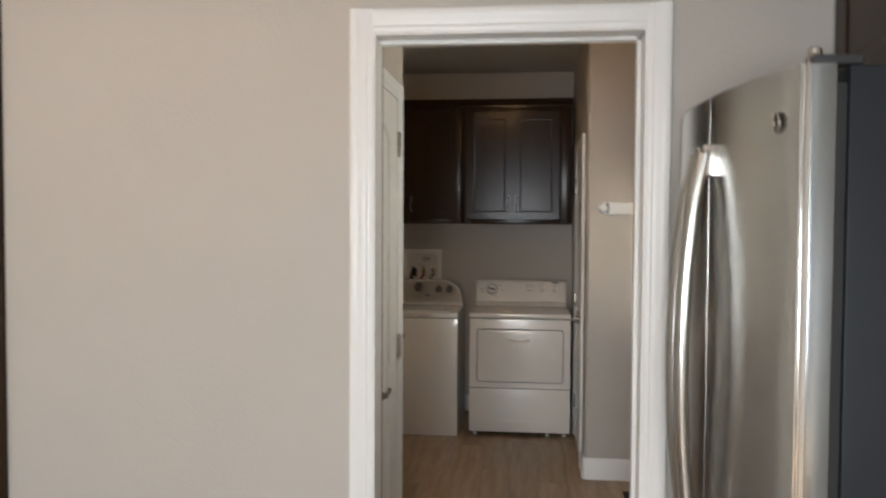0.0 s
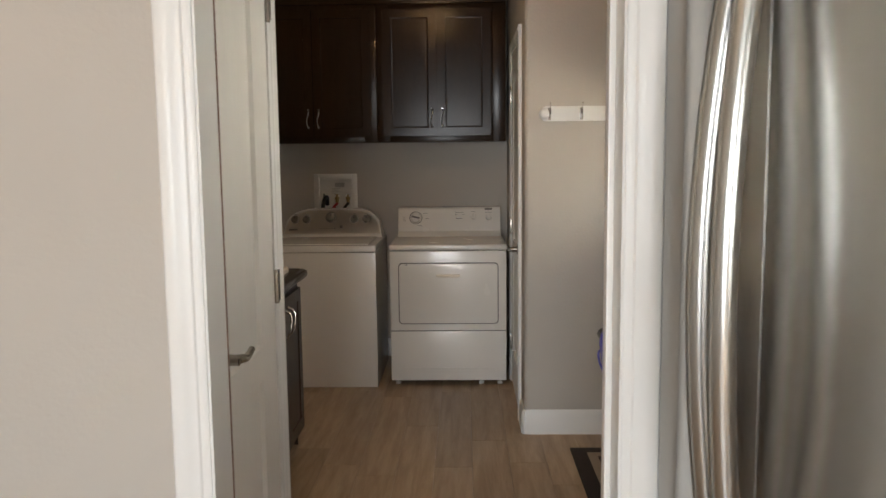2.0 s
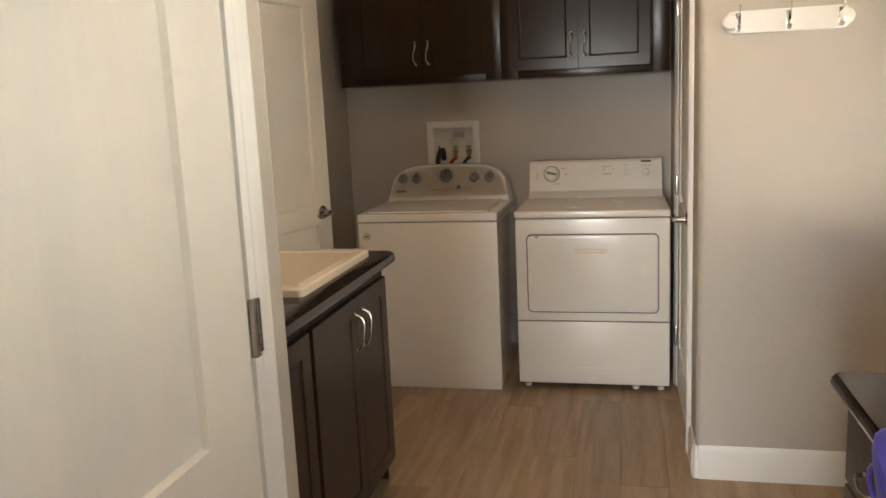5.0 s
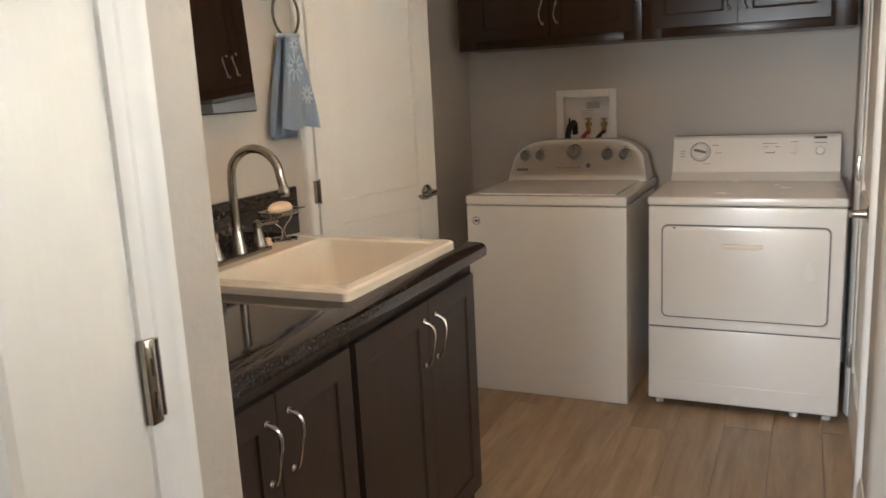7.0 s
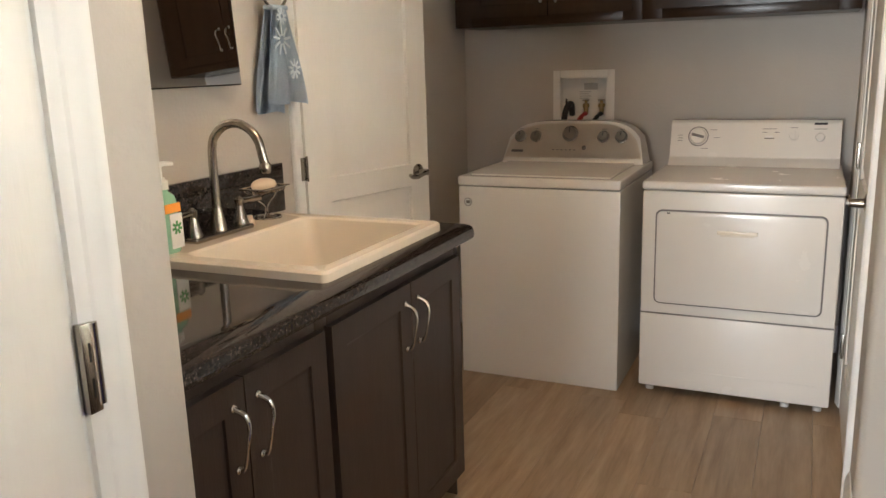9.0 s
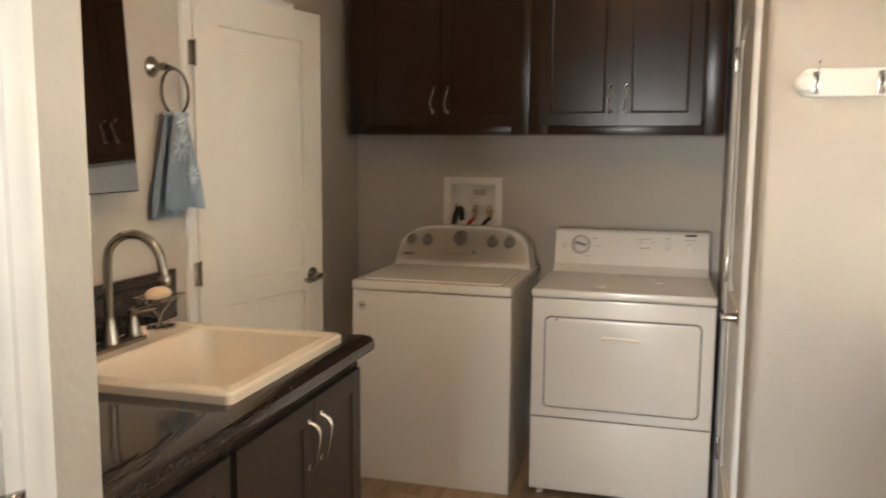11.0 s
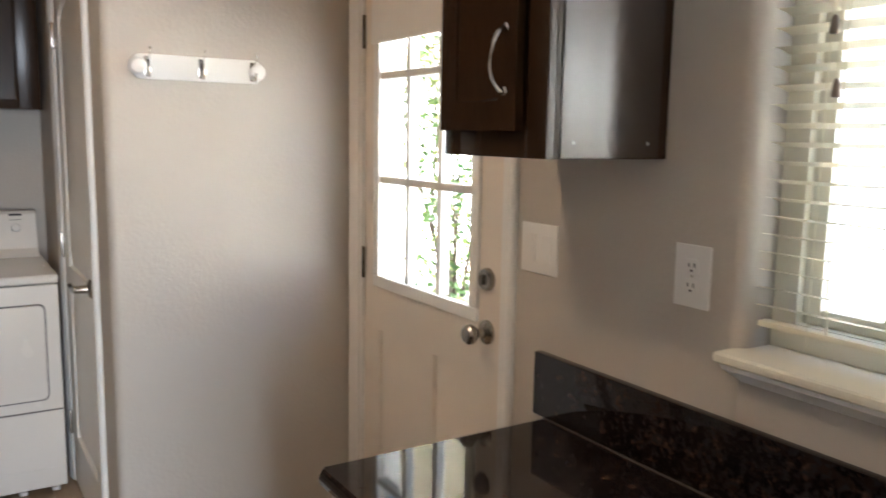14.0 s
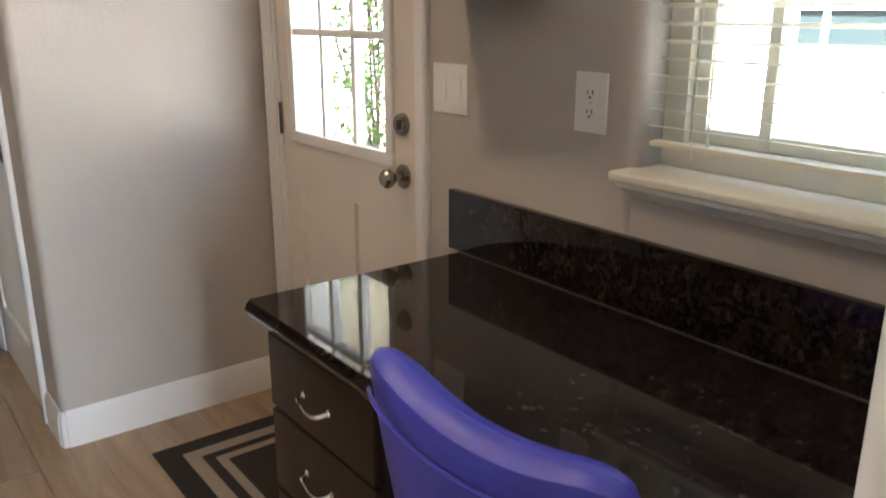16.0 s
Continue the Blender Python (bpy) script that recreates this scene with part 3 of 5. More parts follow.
def two_panel_door(name, w, h, m, label, split=1.0, rise=0.06, latch="r", hinge_heights=(0.25, 1.02, 1.80), grip=0.92, swing=1, knob=True):
    """A moulded two-panel door, 35 mm thick, its lower left front corner at m's origin."""
    st, lo = 0.155 if latch == "l" else 0.115, 0.245 if latch == "l" else 0.115
    d = thing(name, m.translation, label, "door")
    panels = [rect(lo, 0.22, w - st, split - 0.09), arched(lo, split, w - st, h - 0.12, rise)]
    leaf = part("leaf", moved(panelled(w, h, 0.035, panels, RAISED), m), DOORP, d)
    lx = w - 0.07 if latch == "r" else 0.135
    part("lever_handle", moved(lever((0, 0, 0), "-y", -1 if latch == "r" else 1), m @ Matrix.Translation((lx, 0, grip))), NICKEL, leaf, "brushed nickel lever handle")
    part("lever_handle", moved(lever((0, 0, 0), "+y", 1 if latch == "r" else -1), m @ Matrix.Translation((lx, 0.035, grip))), NICKEL, leaf, "brushed nickel lever handle")
    hx = 0.0 if latch == "r" else w
    for z in hinge_heights:
        if swing:
            # folded butt hinge standing proud of the jamb
            sg = 1 if latch == "l" else -1
            hb = box(min(0.003 * sg, 0.021 * sg), -0.011, z - 0.05, max(0.003 * sg, 0.021 * sg), 0.0, z + 0.05, 0.002, 2)
            join(hb, lathe([(0.005, z - 0.042), (0.005, z + 0.049)], 12, "z", (0.021 * sg, -0.009, 0)))
            hg = part("hinge", moved(hb, m @ Matrix.Translation((hx, 0, 0))), NICKEL, d, "brushed nickel door hinge")
            for dz in (0.018, -0.022):
                part("slot", moved(box(0.012 * sg - 0.0011, -0.0116, z + dz - 0.0105, 0.012 * sg + 0.0011, -0.0105, z + dz + 0.0105), m @ Matrix.Translation((hx, 0, 0))), BLACK, hg, "dark slot")
            continue
        hb = hinge((0, 0, 0), "-y", 0.085)
        if latch == "r":
            moved(hb, Matrix.Scale(-0.6, 4, (1, 0, 0)))
        part("hinge", moved(hb, m @ Matrix.Translation((hx + (0.006 if latch == "l" else -0.006), -0.021 if swing else -0.001, z))), NICKEL, d, "brushed nickel door hinge")
    return d


two_panel_door("pantry_door", 0.703, 2.05, Matrix.Translation((PW + 0.004, 2.849, 0.012)) @ pose(0, 0, 0, 0, 0, 90), "closed white moulded two-panel pantry door", 0.93, 0.05, "l", (0.25, 1.073, 1.88), 1.0)
two_panel_door("bath_door", 0.70, 2.03, Matrix.Translation((LW + 0.02, 5.465, 0.012)) @ pose(0, 0, 0, 0, 0, 76), "white moulded two-panel door standing ajar beside the towel", 0.97, 0.0001, "r", (0.25, 1.02, 1.80), 0.935, 0)
two_panel_door("closet_door", 0.715, 2.06, Matrix.Translation((CW - 0.004, 6.348, 0.012)) @ pose(0, 0, 0, 0, 0, -90), "closed white moulded two-panel closet door beside the dryer", 0.93, 0.05, "r", (0.25, 1.0, 1.83), 0.93)


def outside_door():
    w, h = DY1 - DY0 - 0.044, DZ - 0.034
    m = Matrix.Translation((RW + 0.012, DY1 - 0.022, 0.014)) @ pose(0, 0, 0, 0, 0, -90)
    d = thing("outside_door", m.translation, "almond steel outside door with nine glass lights", "door")
    gx0, gx1, gz0, gz1 = 0.105, w - 0.135, 0.985, 1.985
    b = panelled(w, gz0, 0.044, [rect(0.11, 0.2, w / 2 - 0.055, 0.81), rect(w / 2 + 0.055, 0.2, w - 0.11, 0.81)], RAISED)
    box(0, 0, gz0, gx0, 0.044, h, bm=b)
    box(gx1, 0, gz0, w, 0.044, h, bm=b)
    box(gx0, 0, gz1, gx1, 0.044, h, bm=b)
    leaf = part("leaf", moved(b, m), STEELDOOR, d)
    b = bmesh.new()
    for x0, z0, x1, z1 in ((gx0 - 0.025, gz0 - 0.025, gx1 + 0.025, gz0 + 0.012), (gx0 - 0.025, gz1 - 0.012, gx1 + 0.025, gz1 + 0.025), (gx0 - 0.025, gz0 + 0.012, gx0 + 0.012, gz1 - 0.012), (gx1 - 0.012, gz0 + 0.012, gx1 + 0.025, gz1 - 0.012)):
        box(x0, -0.012, z0, x1, 0.004, z1, 0.005, bm=b)
    part("glazing_frame", moved(b, m), TRIM, leaf, "white moulded glazing frame")
    ww, hh = gx1 - gx0, gz1 - gz0
    for k in (1, 2):
        part("muntin", moved(box(gx0 + ww * k / 3 - 0.011, -0.004, gz0 + 0.012, gx0 + ww * k / 3 + 0.011, 0.03, gz1 - 0.012, 0.004), m), TRIM, leaf)
        part("muntin", moved(box(gx0 + 0.012, -0.006, gz0 + hh * k / 3 - 0.011, gx1 - 0.012, 0.032, gz0 + hh * k / 3 + 0.011, 0.004), m), TRIM, leaf)
    for i in range(3):
        for j in range(3):
            p = part("pane", moved(box(gx0 + ww * i / 3, 0.018, gz0 + hh * j / 3, gx0 + ww * (i + 1) / 3, 0.021, gz0 + hh * (j + 1) / 3), m), GLASS, leaf)
            p.visible_shadow = False
    kx = w - 0.07
    part("door_knob", moved(lathe([(0.034, 0), (0.034, 0.006), (0.026, 0.012), (0.013, 0.016), (0.012, 0.034), (0.019, 0.04), (0.0275, 0.052), (0.027, 0.064), (0.02, 0.072), (0.006, 0.074)], 28, "-y"), m @ Matrix.Translation((kx, 0, 0.94))), NICKEL, leaf, "brushed nickel round door knob")
    b = lathe([(0.031, 0), (0.031, 0.008), (0.027, 0.016), (0.012, 0.018)], 28, "-y")
    box(-0.004, -0.03, -0.014, 0.004, -0.016, 0.014, 0.002, bm=b)
    part("deadbolt", moved(b, m @ Matrix.Translation((kx, 0, 1.085))), NICKEL, leaf, "brushed nickel thumb-turn deadbolt")
    for z in (0.24, 1.03, 1.80):
        part("hinge", moved(hinge((0, 0, 0), "-y", 0.1), m @ Matrix.Translation((0.006, -0.004, z)) @ Matrix.Scale(-1, 4, (1, 0, 0))), NICKEL, d, "dull nickel door hinge")
    # folded-up fabric shade over the top lights
    s = thing("roll_shade", m @ Vector((gx0, -0.03, 1.77)), "white fabric shade drawn up over the door glass", "shade")
    part("fabric", moved(box(gx0 - 0.02, -0.022, 1.765, gx1 + 0.02, -0.016, gz1 + 0.02), m), TRIM, s)
    part("hem_bar", moved(box(gx0 - 0.02, -0.026, 1.752, gx1 + 0.02, -0.014, 1.768, 0.004), m), TRIM, s)
    part("head_rail", moved(box(gx0 - 0.03, -0.04, gz1 + 0.02, gx1 + 0.03, 0.0, gz1 + 0.06, 0.006), m), WHITEPL, s)


outside_door()


def window():
    w = thing("window_1", (RW, WY0, WZ0), "almond vinyl sliding window above the desk", "window")
    w["kind"] = "structure"
    x0, x1 = RW + 0.085, RW + 0.15
    b = box(x0, WY0, WZ0, x1, WY0 + 0.05, WZ1)
    box(x0, WY1 - 0.05, WZ0, x1, WY1, WZ1, bm=b)
    box(x0, WY0 + 0.05, WZ0, x1, WY1 - 0.05, WZ0 + 0.05, bm=b)
    box(x0, WY0 + 0.05, WZ1 - 0.05, x1, WY1 - 0.05, WZ1, bm=b)
    part("window_frame", b, VINYL, w)
    part("sash_stile", box(x0 + 0.015, 3.492, WZ0 + 0.05, x1 - 0.025, 3.516, WZ1 - 0.05, 0.004), VINYL, w)
    part("sash_stile", box(x0 + 0.018, WY1 - 0.085, WZ0 + 0.05, x1 - 0.02, WY1 - 0.05, WZ1 - 0.05, 0.004), VINYL, w)
    part("sash_rail", box(x0 + 0.018, WY0 + 0.05, WZ0 + 0.05, x1 - 0.02, WY1 - 0.085, WZ0 + 0.08, 0.004), VINYL, w)
    for a, c in ((WY0 + 0.05, 3.492), (3.516, WY1 - 0.05)):
        p = part("pane", box(x0 + 0.03, a, WZ0 + 0.05, x0 + 0.034, c, WZ1 - 0.05), GLASS, w)
        p.visible_shadow = False
    # sill and apron
    part("window_sill", box(RW - 0.052, WY0 - 0.03, WZ0 - 0.021, RW + 0.155, WY1 + 0.022, WZ0, 0.009, 3), VINYL, w, "cream painted window sill with rounded nose")
    pr = [(0, 0), (-0.042, 0), (-0.042, -0.009), (-0.03, -0.018), (-0.018, -0.026), (-0.012, -0.033), (0, -0.036)]
    b = bmesh.new()
    ends = []
    for y, cut in ((WY0 - 0.02, 1), (WY1 + 0.012, -1)):
        ends.append([b.verts.new((RW + x, y + cut * (-z) * 0.8, WZ0 - 0.021 + z)) for x, z in pr])
    b.faces.new(ends[0])
    b.faces.new(ends[1][::-1])
    for i in range(len(pr)):
        b.faces.new((ends[0][i], ends[1][i], ends[1][(i + 1) % len(pr)], ends[0][(i + 1) % len(pr)]))
    part("apron", b, TRIM, w, "white moulded apron under the sill")


window()


def blind():
    d = thing("window_blind", (RW + 0.045, WY0 + 0.01, WZ0), "cream horizontal slat blind with its slats open", "blind")
    slat = None
    z = WZ0 + 0.081
    while z < WZ1 - 0.05:
        if slat is None:
            b = bmesh.new()
            rows = []
            for k in range(5):
                u = -1 + k / 2
                rows.append([b.verts.new((RW + 0.045 + 0.0235 * u, y, z + 0.0022 * (1 - u * u) - 0.0044 * u)) for y in (WY0 + 0.012, WY1 - 0.008)])
            for p, q in zip(rows, rows[1:]):
                b.faces.new((p[0], p[1], q[1], q[0]))
            bmesh.ops.solidify(b, geom=b.faces[:], thickness=0.0042)
            slat = part("slat", b, BLIND, d)
            first = z
        else:
            c = slat.copy()
            scene.collection.objects.link(c)
            c.location = slat.location + Vector((0, 0, z - first))
        z += 0.0325
    part("bottom_rail", box(RW + 0.032, WY0 + 0.012, WZ0 + 0.044, RW + 0.06, WY1 - 0.008, WZ0 + 0.055, 0.003), BLIND, d)
    part("head_rail", box(RW + 0.015, WY0 + 0.008, WZ1 - 0.045, RW + 0.075, WY1 - 0.006, WZ1 - 0.002, 0.004), BLIND, d)
    for y in (3.60, 3.08):
        for dx in (0.021, 0.069):
            part("ladder_cord", tube([(RW + dx, y, WZ0 + 0.03), (RW + dx, y, WZ1 - 0.04)], 0.0011, 6, 0), BLIND, d)
    part("lift_cord", tube([(RW + 0.014, 3.565, WZ1 - 0.03), (RW + 0.013, 3.566, 1.4), (RW + 0.012, 3.56, 1.175)], 0.0013, 6, 4), BLIND, d)
    part("cord_tassel", lathe([(0.0015, 0), (0.0035, 0.002), (0.0025, 0.013), (0.0015, 0.015)], 10, "z", (RW + 0.012, 3.56, 1.161)), VINYL, d, "small cord tassel")
    for y, zt in ((3.590, 1.682), (3.578, 1.581)):
        part("tilt_cord", tube([(RW + 0.012, y, WZ1 - 0.04), (RW + 0.012, y, zt)], 0.0012, 6, 0), BLIND, d)
        part("cord_tassel", lathe([(0.0065, -0.030), (0.0075, -0.026), (0.0055, -0.006), (0.003, 0)], 12, "z", (RW + 0.012, y, zt)), TASSEL, d, "small taupe cord tassel")


blind()

# ---- laundry machines ----


def washer():
    x0, x1, y0, y1, top = -0.748, -0.034, 6.212, 6.93, 0.913
    w = thing("washing_machine", (x0, y0, 0), "white top-loading washing machine with an arched champagne console", "washing machine")
    part("cabinet", box(x0, y0, 0.0045, x1, y1, top - 0.045, 0.006, 3), ENAMEL, w)
    deck = part("top_deck", box(x0 - 0.002, y0 - 0.006, top - 0.041, x1 + 0.002, y1, top, 0.012, 3), ENAMEL, w)
    part("lid_seam", box(x0 + 0.046, y0 + 0.026, top - 0.003, x1 - 0.046, y1 - 0.196, top + 0.0012), GREYPL, deck, "dark seam round the lid")
    part("lid", box(x0 + 0.05, y0 + 0.03, top - 0.002, x1 - 0.05, y1 - 0.2, top + 0.008, 0.007, 3), ENAMEL, deck, "flat hinged lid")
    part("base_gap", box(x0 + 0.02, y0 + 0.02, 0.004, x1 - 0.02, y1 - 0.02, 0.03), DARKPL, w)
    # console: an arched back with a sloped face
    n, pts = 28, []
    for k in range(n + 1):
        u = -1 + 2 * k / n
        z = 0.062 + 0.133 * (1 - abs(u) ** 5.0) ** 0.75 if abs(u) < 1 else 0.0
        pts.append((x0 + 0.012 + (x1 - x0 - 0.024) * (k / n), max(z, 0.0)))
    b = bmesh.new()
    fr, bk = [], []
    for x, z in pts:
        fr.append(b.verts.new((x, y1 - 0.19 + z * 0.42, top + z)))
        bk.append(b.verts.new((x, y1 - 0.02, top + z)))
    f0 = [b.verts.new((x, y1 - 0.19, top)) for x, _ in pts]
    b0 = [b.verts.new((x, y1 - 0.02, top)) for x, _ in pts]
    for i in range(n):
        b.faces.new((f0[i], f0[i + 1], fr[i + 1], fr[i]))
        b.faces.new((fr[i], fr[i + 1], bk[i + 1], bk[i]))
        b.faces.new((bk[i], bk[i + 1], b0[i + 1], b0[i]))
    bmesh.ops.remove_doubles(b, verts=b.verts, dist=1e-5)
    con = part("console", b, ENAMEL, w)
    # champagne fascia, slightly proud
    b = bmesh.new()
    lo, hi = [], []
    for k in range(n + 1):
        x, z = pts[k]
        xx = x + (0.012 if k < n / 2 else -0.012) * (1 - min(1, abs(k - n / 2) / (n / 2)) < 0.5)
        z = max(z - 0.012, 0.03)
        lo.append(b.verts.new((xx, y1 - 0.1945 + 0.026 * 0.42, top + 0.026)))
        hi.append(b.verts.new((xx, y1 - 0.1945 + z * 0.42, top + z)))
    for i in range(n):
        b.faces.new((lo[i], lo[i + 1], hi[i + 1], hi[i]))
    bmesh.ops.solidify(b, geom=b.faces[:], thickness=-0.003)
    part("fascia", b, CONSOLE, con, "champagne control fascia")
    tilt = math.degrees(math.atan(0.42))
    cx = (x0 + x1) / 2

    def face(x, z, lift=0.0):
        return Matrix.Translation((x, y1 - 0.1975 + z * 0.42, top + z)) @ pose(0, -lift, 0, -tilt, 0, 0)

    for dx, r in ((-0.262, 0.026), (-0.182, 0.026), (-0.012, 0.035), (0.15, 0.026), (0.235, 0.026)):
        z = 0.135 if r > 0.03 else 0.122
        k = part("knob", moved(lathe([(r, 0), (r, 0.006), (r * 0.9, 0.02), (r * 0.78, 0.024), (r * 0.3, 0.0245)], 24, "-y"), face(cx + dx, z)), KNOB, con, "round grey control knob")
        part("chrome_ring", moved(ring((0, -0.003, 0), r * 1.04, 0.0038, "y", 28), face(cx + dx, z)), CHROME, k)
        part("pointer", moved(box(-0.0025, -0.0265, 0, 0.0025, -0.024, r * 0.75), face(cx + dx, z)), DARKPL, k)
    part("start_button", moved(lathe([(0.011, 0), (0.011, 0.004), (0.008, 0.006)], 16, "-y"), face(cx + 0.062, 0.072)), GREYPL, con, "dark start button")
    for i in range(6):
        part("status_mark", moved(box(-0.004, -0.001, -0.0015, 0.004, 0.001, 0.0015), face(cx - 0.09 + i * 0.021, 0.062)), DARKPL, con)
    for i in range(4):
        part("label_bar", moved(box(-0.011, -0.001, -0.0012, 0.011, 0.001, 0.0012), face(cx + (-0.262, -0.182, 0.15, 0.235)[i], 0.158)), GREYPL, con)
    part("maker_badge", moved(box(-0.03, -0.001, -0.006, 0.03, 0.001, 0.006, 0.0008), face(x0 + 0.085, 0.055)), GREYPL, con, "grey badge")
    part("round_sticker", lathe([(0.017, 0), (0.017, 0.001)], 20, "-y", (x0 + 0.045, y0 - 0.0005, 0.80)), LABELW, w, "round grey and white sticker")
    part("sticker_ring", ring((x0 + 0.045, y0 - 0.002, 0.80), 0.0165, 0.0018, "y", 20), GREYPL, w)
    part("sticker_mark", box(x0 + 0.036, y0 - 0.0025, 0.793, x0 + 0.055, y0 - 0.0014, 0.807, 0.0004), GREYPL, w)
    for x in (x0 + 0.04, x1 - 0.04):
        for y in (y0 + 0.04, y1 - 0.04):
            part("foot", lathe([(0.018, 0), (0.018, 0.018), (0.008, 0.022), (0.008, 0.035)], 12, "z", (x, y, 0.002)), BLACK, w)


washer()


def dryer():
    x0, x1, y0, y1, top = 0.048, 0.785, 6.255, 6.95, 0.911
    w = thing("clothes_dryer", (x0, y0, 0), "white front-loading clothes dryer with a square door", "dryer")
    part("cabinet", box(x0, y0, 0.035, x1, y1, top - 0.04, 0.01, 3), ENAMEL2, w)
    part("top_deck", box(x0 - 0.003, y0 - 0.01, top - 0.036, x1 + 0.003, y1, top, 0.014, 3), ENAMEL2, w)
    # door panel with rounded corners, and its dark seam
    b = moved(prism(rounded(x0 + 0.054, 0.404, x1 - 0.050, 0.797, 0.026), y0 - 0.006, y0 + 0.005), Matrix())
    part("door_seam", b, GREYPL, w)
    door = part("dryer_door", prism(rounded(x0 + 0.060, 0.410, x1 - 0.056, 0.791, 0.022), y0 - 0.014, y0, 0.004), ENAMEL2, w, "square white dryer door")
    cx = (x0 + x1) / 2
    part("door_grip", box(cx - 0.075, y0 - 0.020, 0.707, cx + 0.075, y0 - 0.010, 0.723, 0.004), BISQUE, door, "cream moulded finger grip")
    part("grip_hollow", box(cx - 0.062, y0 - 0.0185, 0.701, cx + 0.062, y0 - 0.0135, 0.7075, 0.002), CONSOLE, door)
    part("latch_mark", box(x0 + 0.10, y0 - 0.0155, 0.782, x0 + 0.112, y0 - 0.0135, 0.787), DARKPL, door)
    part("panel_seam", box(x0 + 0.003, y0 - 0.0025, 0.357, x1 - 0.003, y0 + 0.005, 0.363), GREYPL, w)
    part("toe_panel", box(x0 + 0.002, y0 - 0.005, 0.045, x1 - 0.002, y0 + 0.01, 0.357, 0.004), ENAMEL2, w, "plain lower front panel")
    part("toe_crease", box(x0 + 0.05, y0 - 0.0065, 0.118, x1 - 0.05, y0 - 0.004, 0.122, 0.001), ENAMEL2, w)
    for x in (x0 + 0.04, x1 - 0.04, x1 - 0.16):
        for y in (y0 + 0.05, y1 - 0.05):
            part("foot", lathe([(0.017, 0), (0.017, 0.016), (0.008, 0.02), (0.008, 0.04)], 12, "z", (x, y, 0.002)), ENAMEL2, w)
    # console
    cs = [(0.0, 0.0), (0.052, 0.03), (0.058, 0.035), (0.098, 0.185), (0.112, 0.197), (0.17, 0.197), (0.17, 0.0)]
    b = bmesh.new()
    l, r = [b.verts.new((x0 + 0.012, y1 - 0.185 + y, top + z)) for y, z in cs], [b.verts.new((x1 - 0.012, y1 - 0.185 + y, top + z)) for y, z in cs]
    b.faces.new(l)
    b.faces.new(r[::-1])
    for i in range(len(cs)):
        b.faces.new((l[i], r[i], r[(i + 1) % len(cs)], l[(i + 1) % len(cs)]))
    bmesh.ops.bevel(b, geom=b.edges[:], offset=0.008, segments=3, profile=0.6, affect="EDGES", clamp_overlap=True)
    con = part("console", b, ENAMEL2, w)
    tilt = math.degrees(math.atan(0.04 / 0.15))

    def face(x, z):
        return Matrix.Translation((x, y1 - 0.185 + 0.058 + (z - 0.035) * 0.04 / 0.15 - 0.001, top + z)) @ pose(0, 0, 0, -tilt, 0, 0)

    k = part("timer_dial", moved(lathe([(0.046, 0), (0.046, 0.002), (0.036, 0.003), (0.034, 0.018), (0.03, 0.021), (0.004, 0.021)], 32, "-y"), face(x0 + 0.135, 0.125)), ENAMEL2, con, "white timer dial")
    part("dial_ring", moved(ring((0, -0.003, 0), 0.043, 0.0022, "y"), face(x0 + 0.135, 0.125)), GREYPL, k)
    part("dial_grip", moved(box(-0.028, -0.03, -0.006, 0.028, -0.02, 0.006, 0.003), face(x0 + 0.135, 0.125) @ pose(0, 0, 0, 0, 14, 0)), GREYPL, k, "grey dial grip")
    part("selector_switch", moved(box(-0.016, -0.01, -0.005, 0.016, 0.0, 0.005, 0.003), face(x1 - 0.3, 0.125)), WHITEPL, con)
    part("selector_slot", moved(box(-0.02, -0.002, -0.009, 0.02, 0.002, -0.004), face(x1 - 0.3, 0.125)), GREYPL, con)
    b = lathe([(0.019, 0), (0.018, 0.006), (0.003, 0.007)], 20, "-y")
    box(-0.005, -0.022, -0.02, 0.005, -0.004, 0.02, 0.003, bm=b)
    part("signal_knob", moved(b, face(x1 - 0.2, 0.13)), ENAMEL2, con)
    part("start_knob", moved(lathe([(0.019, 0), (0.018, 0.012), (0.014, 0.016), (0.003, 0.016)], 20, "-y"), face(x1 - 0.095, 0.125)), ENAMEL2, con)
    part("maker_badge", moved(box(-0.026, -0.002, -0.005, 0.026, 0.001, 0.005, 0.001), face(x1 - 0.095, 0.182)), DARKPL, con, "dark maker badge")
    for x, z, l in ((x0 + 0.055, 0.13, 0.022), (x0 + 0.055, 0.118, 0.02), (x0 + 0.055, 0.106, 0.022), (x0 + 0.2, 0.155, 0.03), (x0 + 0.215, 0.12, 0.026), (x0 + 0.165, 0.072, 0.03), (x1 - 0.3, 0.16, 0.06), (x1 - 0.32, 0.145, 0.02), (x1 - 0.27, 0.145, 0.02), (x1 - 0.2, 0.165, 0.03), (x1 - 0.095, 0.16, 0.05)):
        part("label_bar", moved(box(-l / 2, -0.0005, -0.0012, l / 2, 0.001, 0.0012), face(x, z)), GREYPL, con)


dryer()


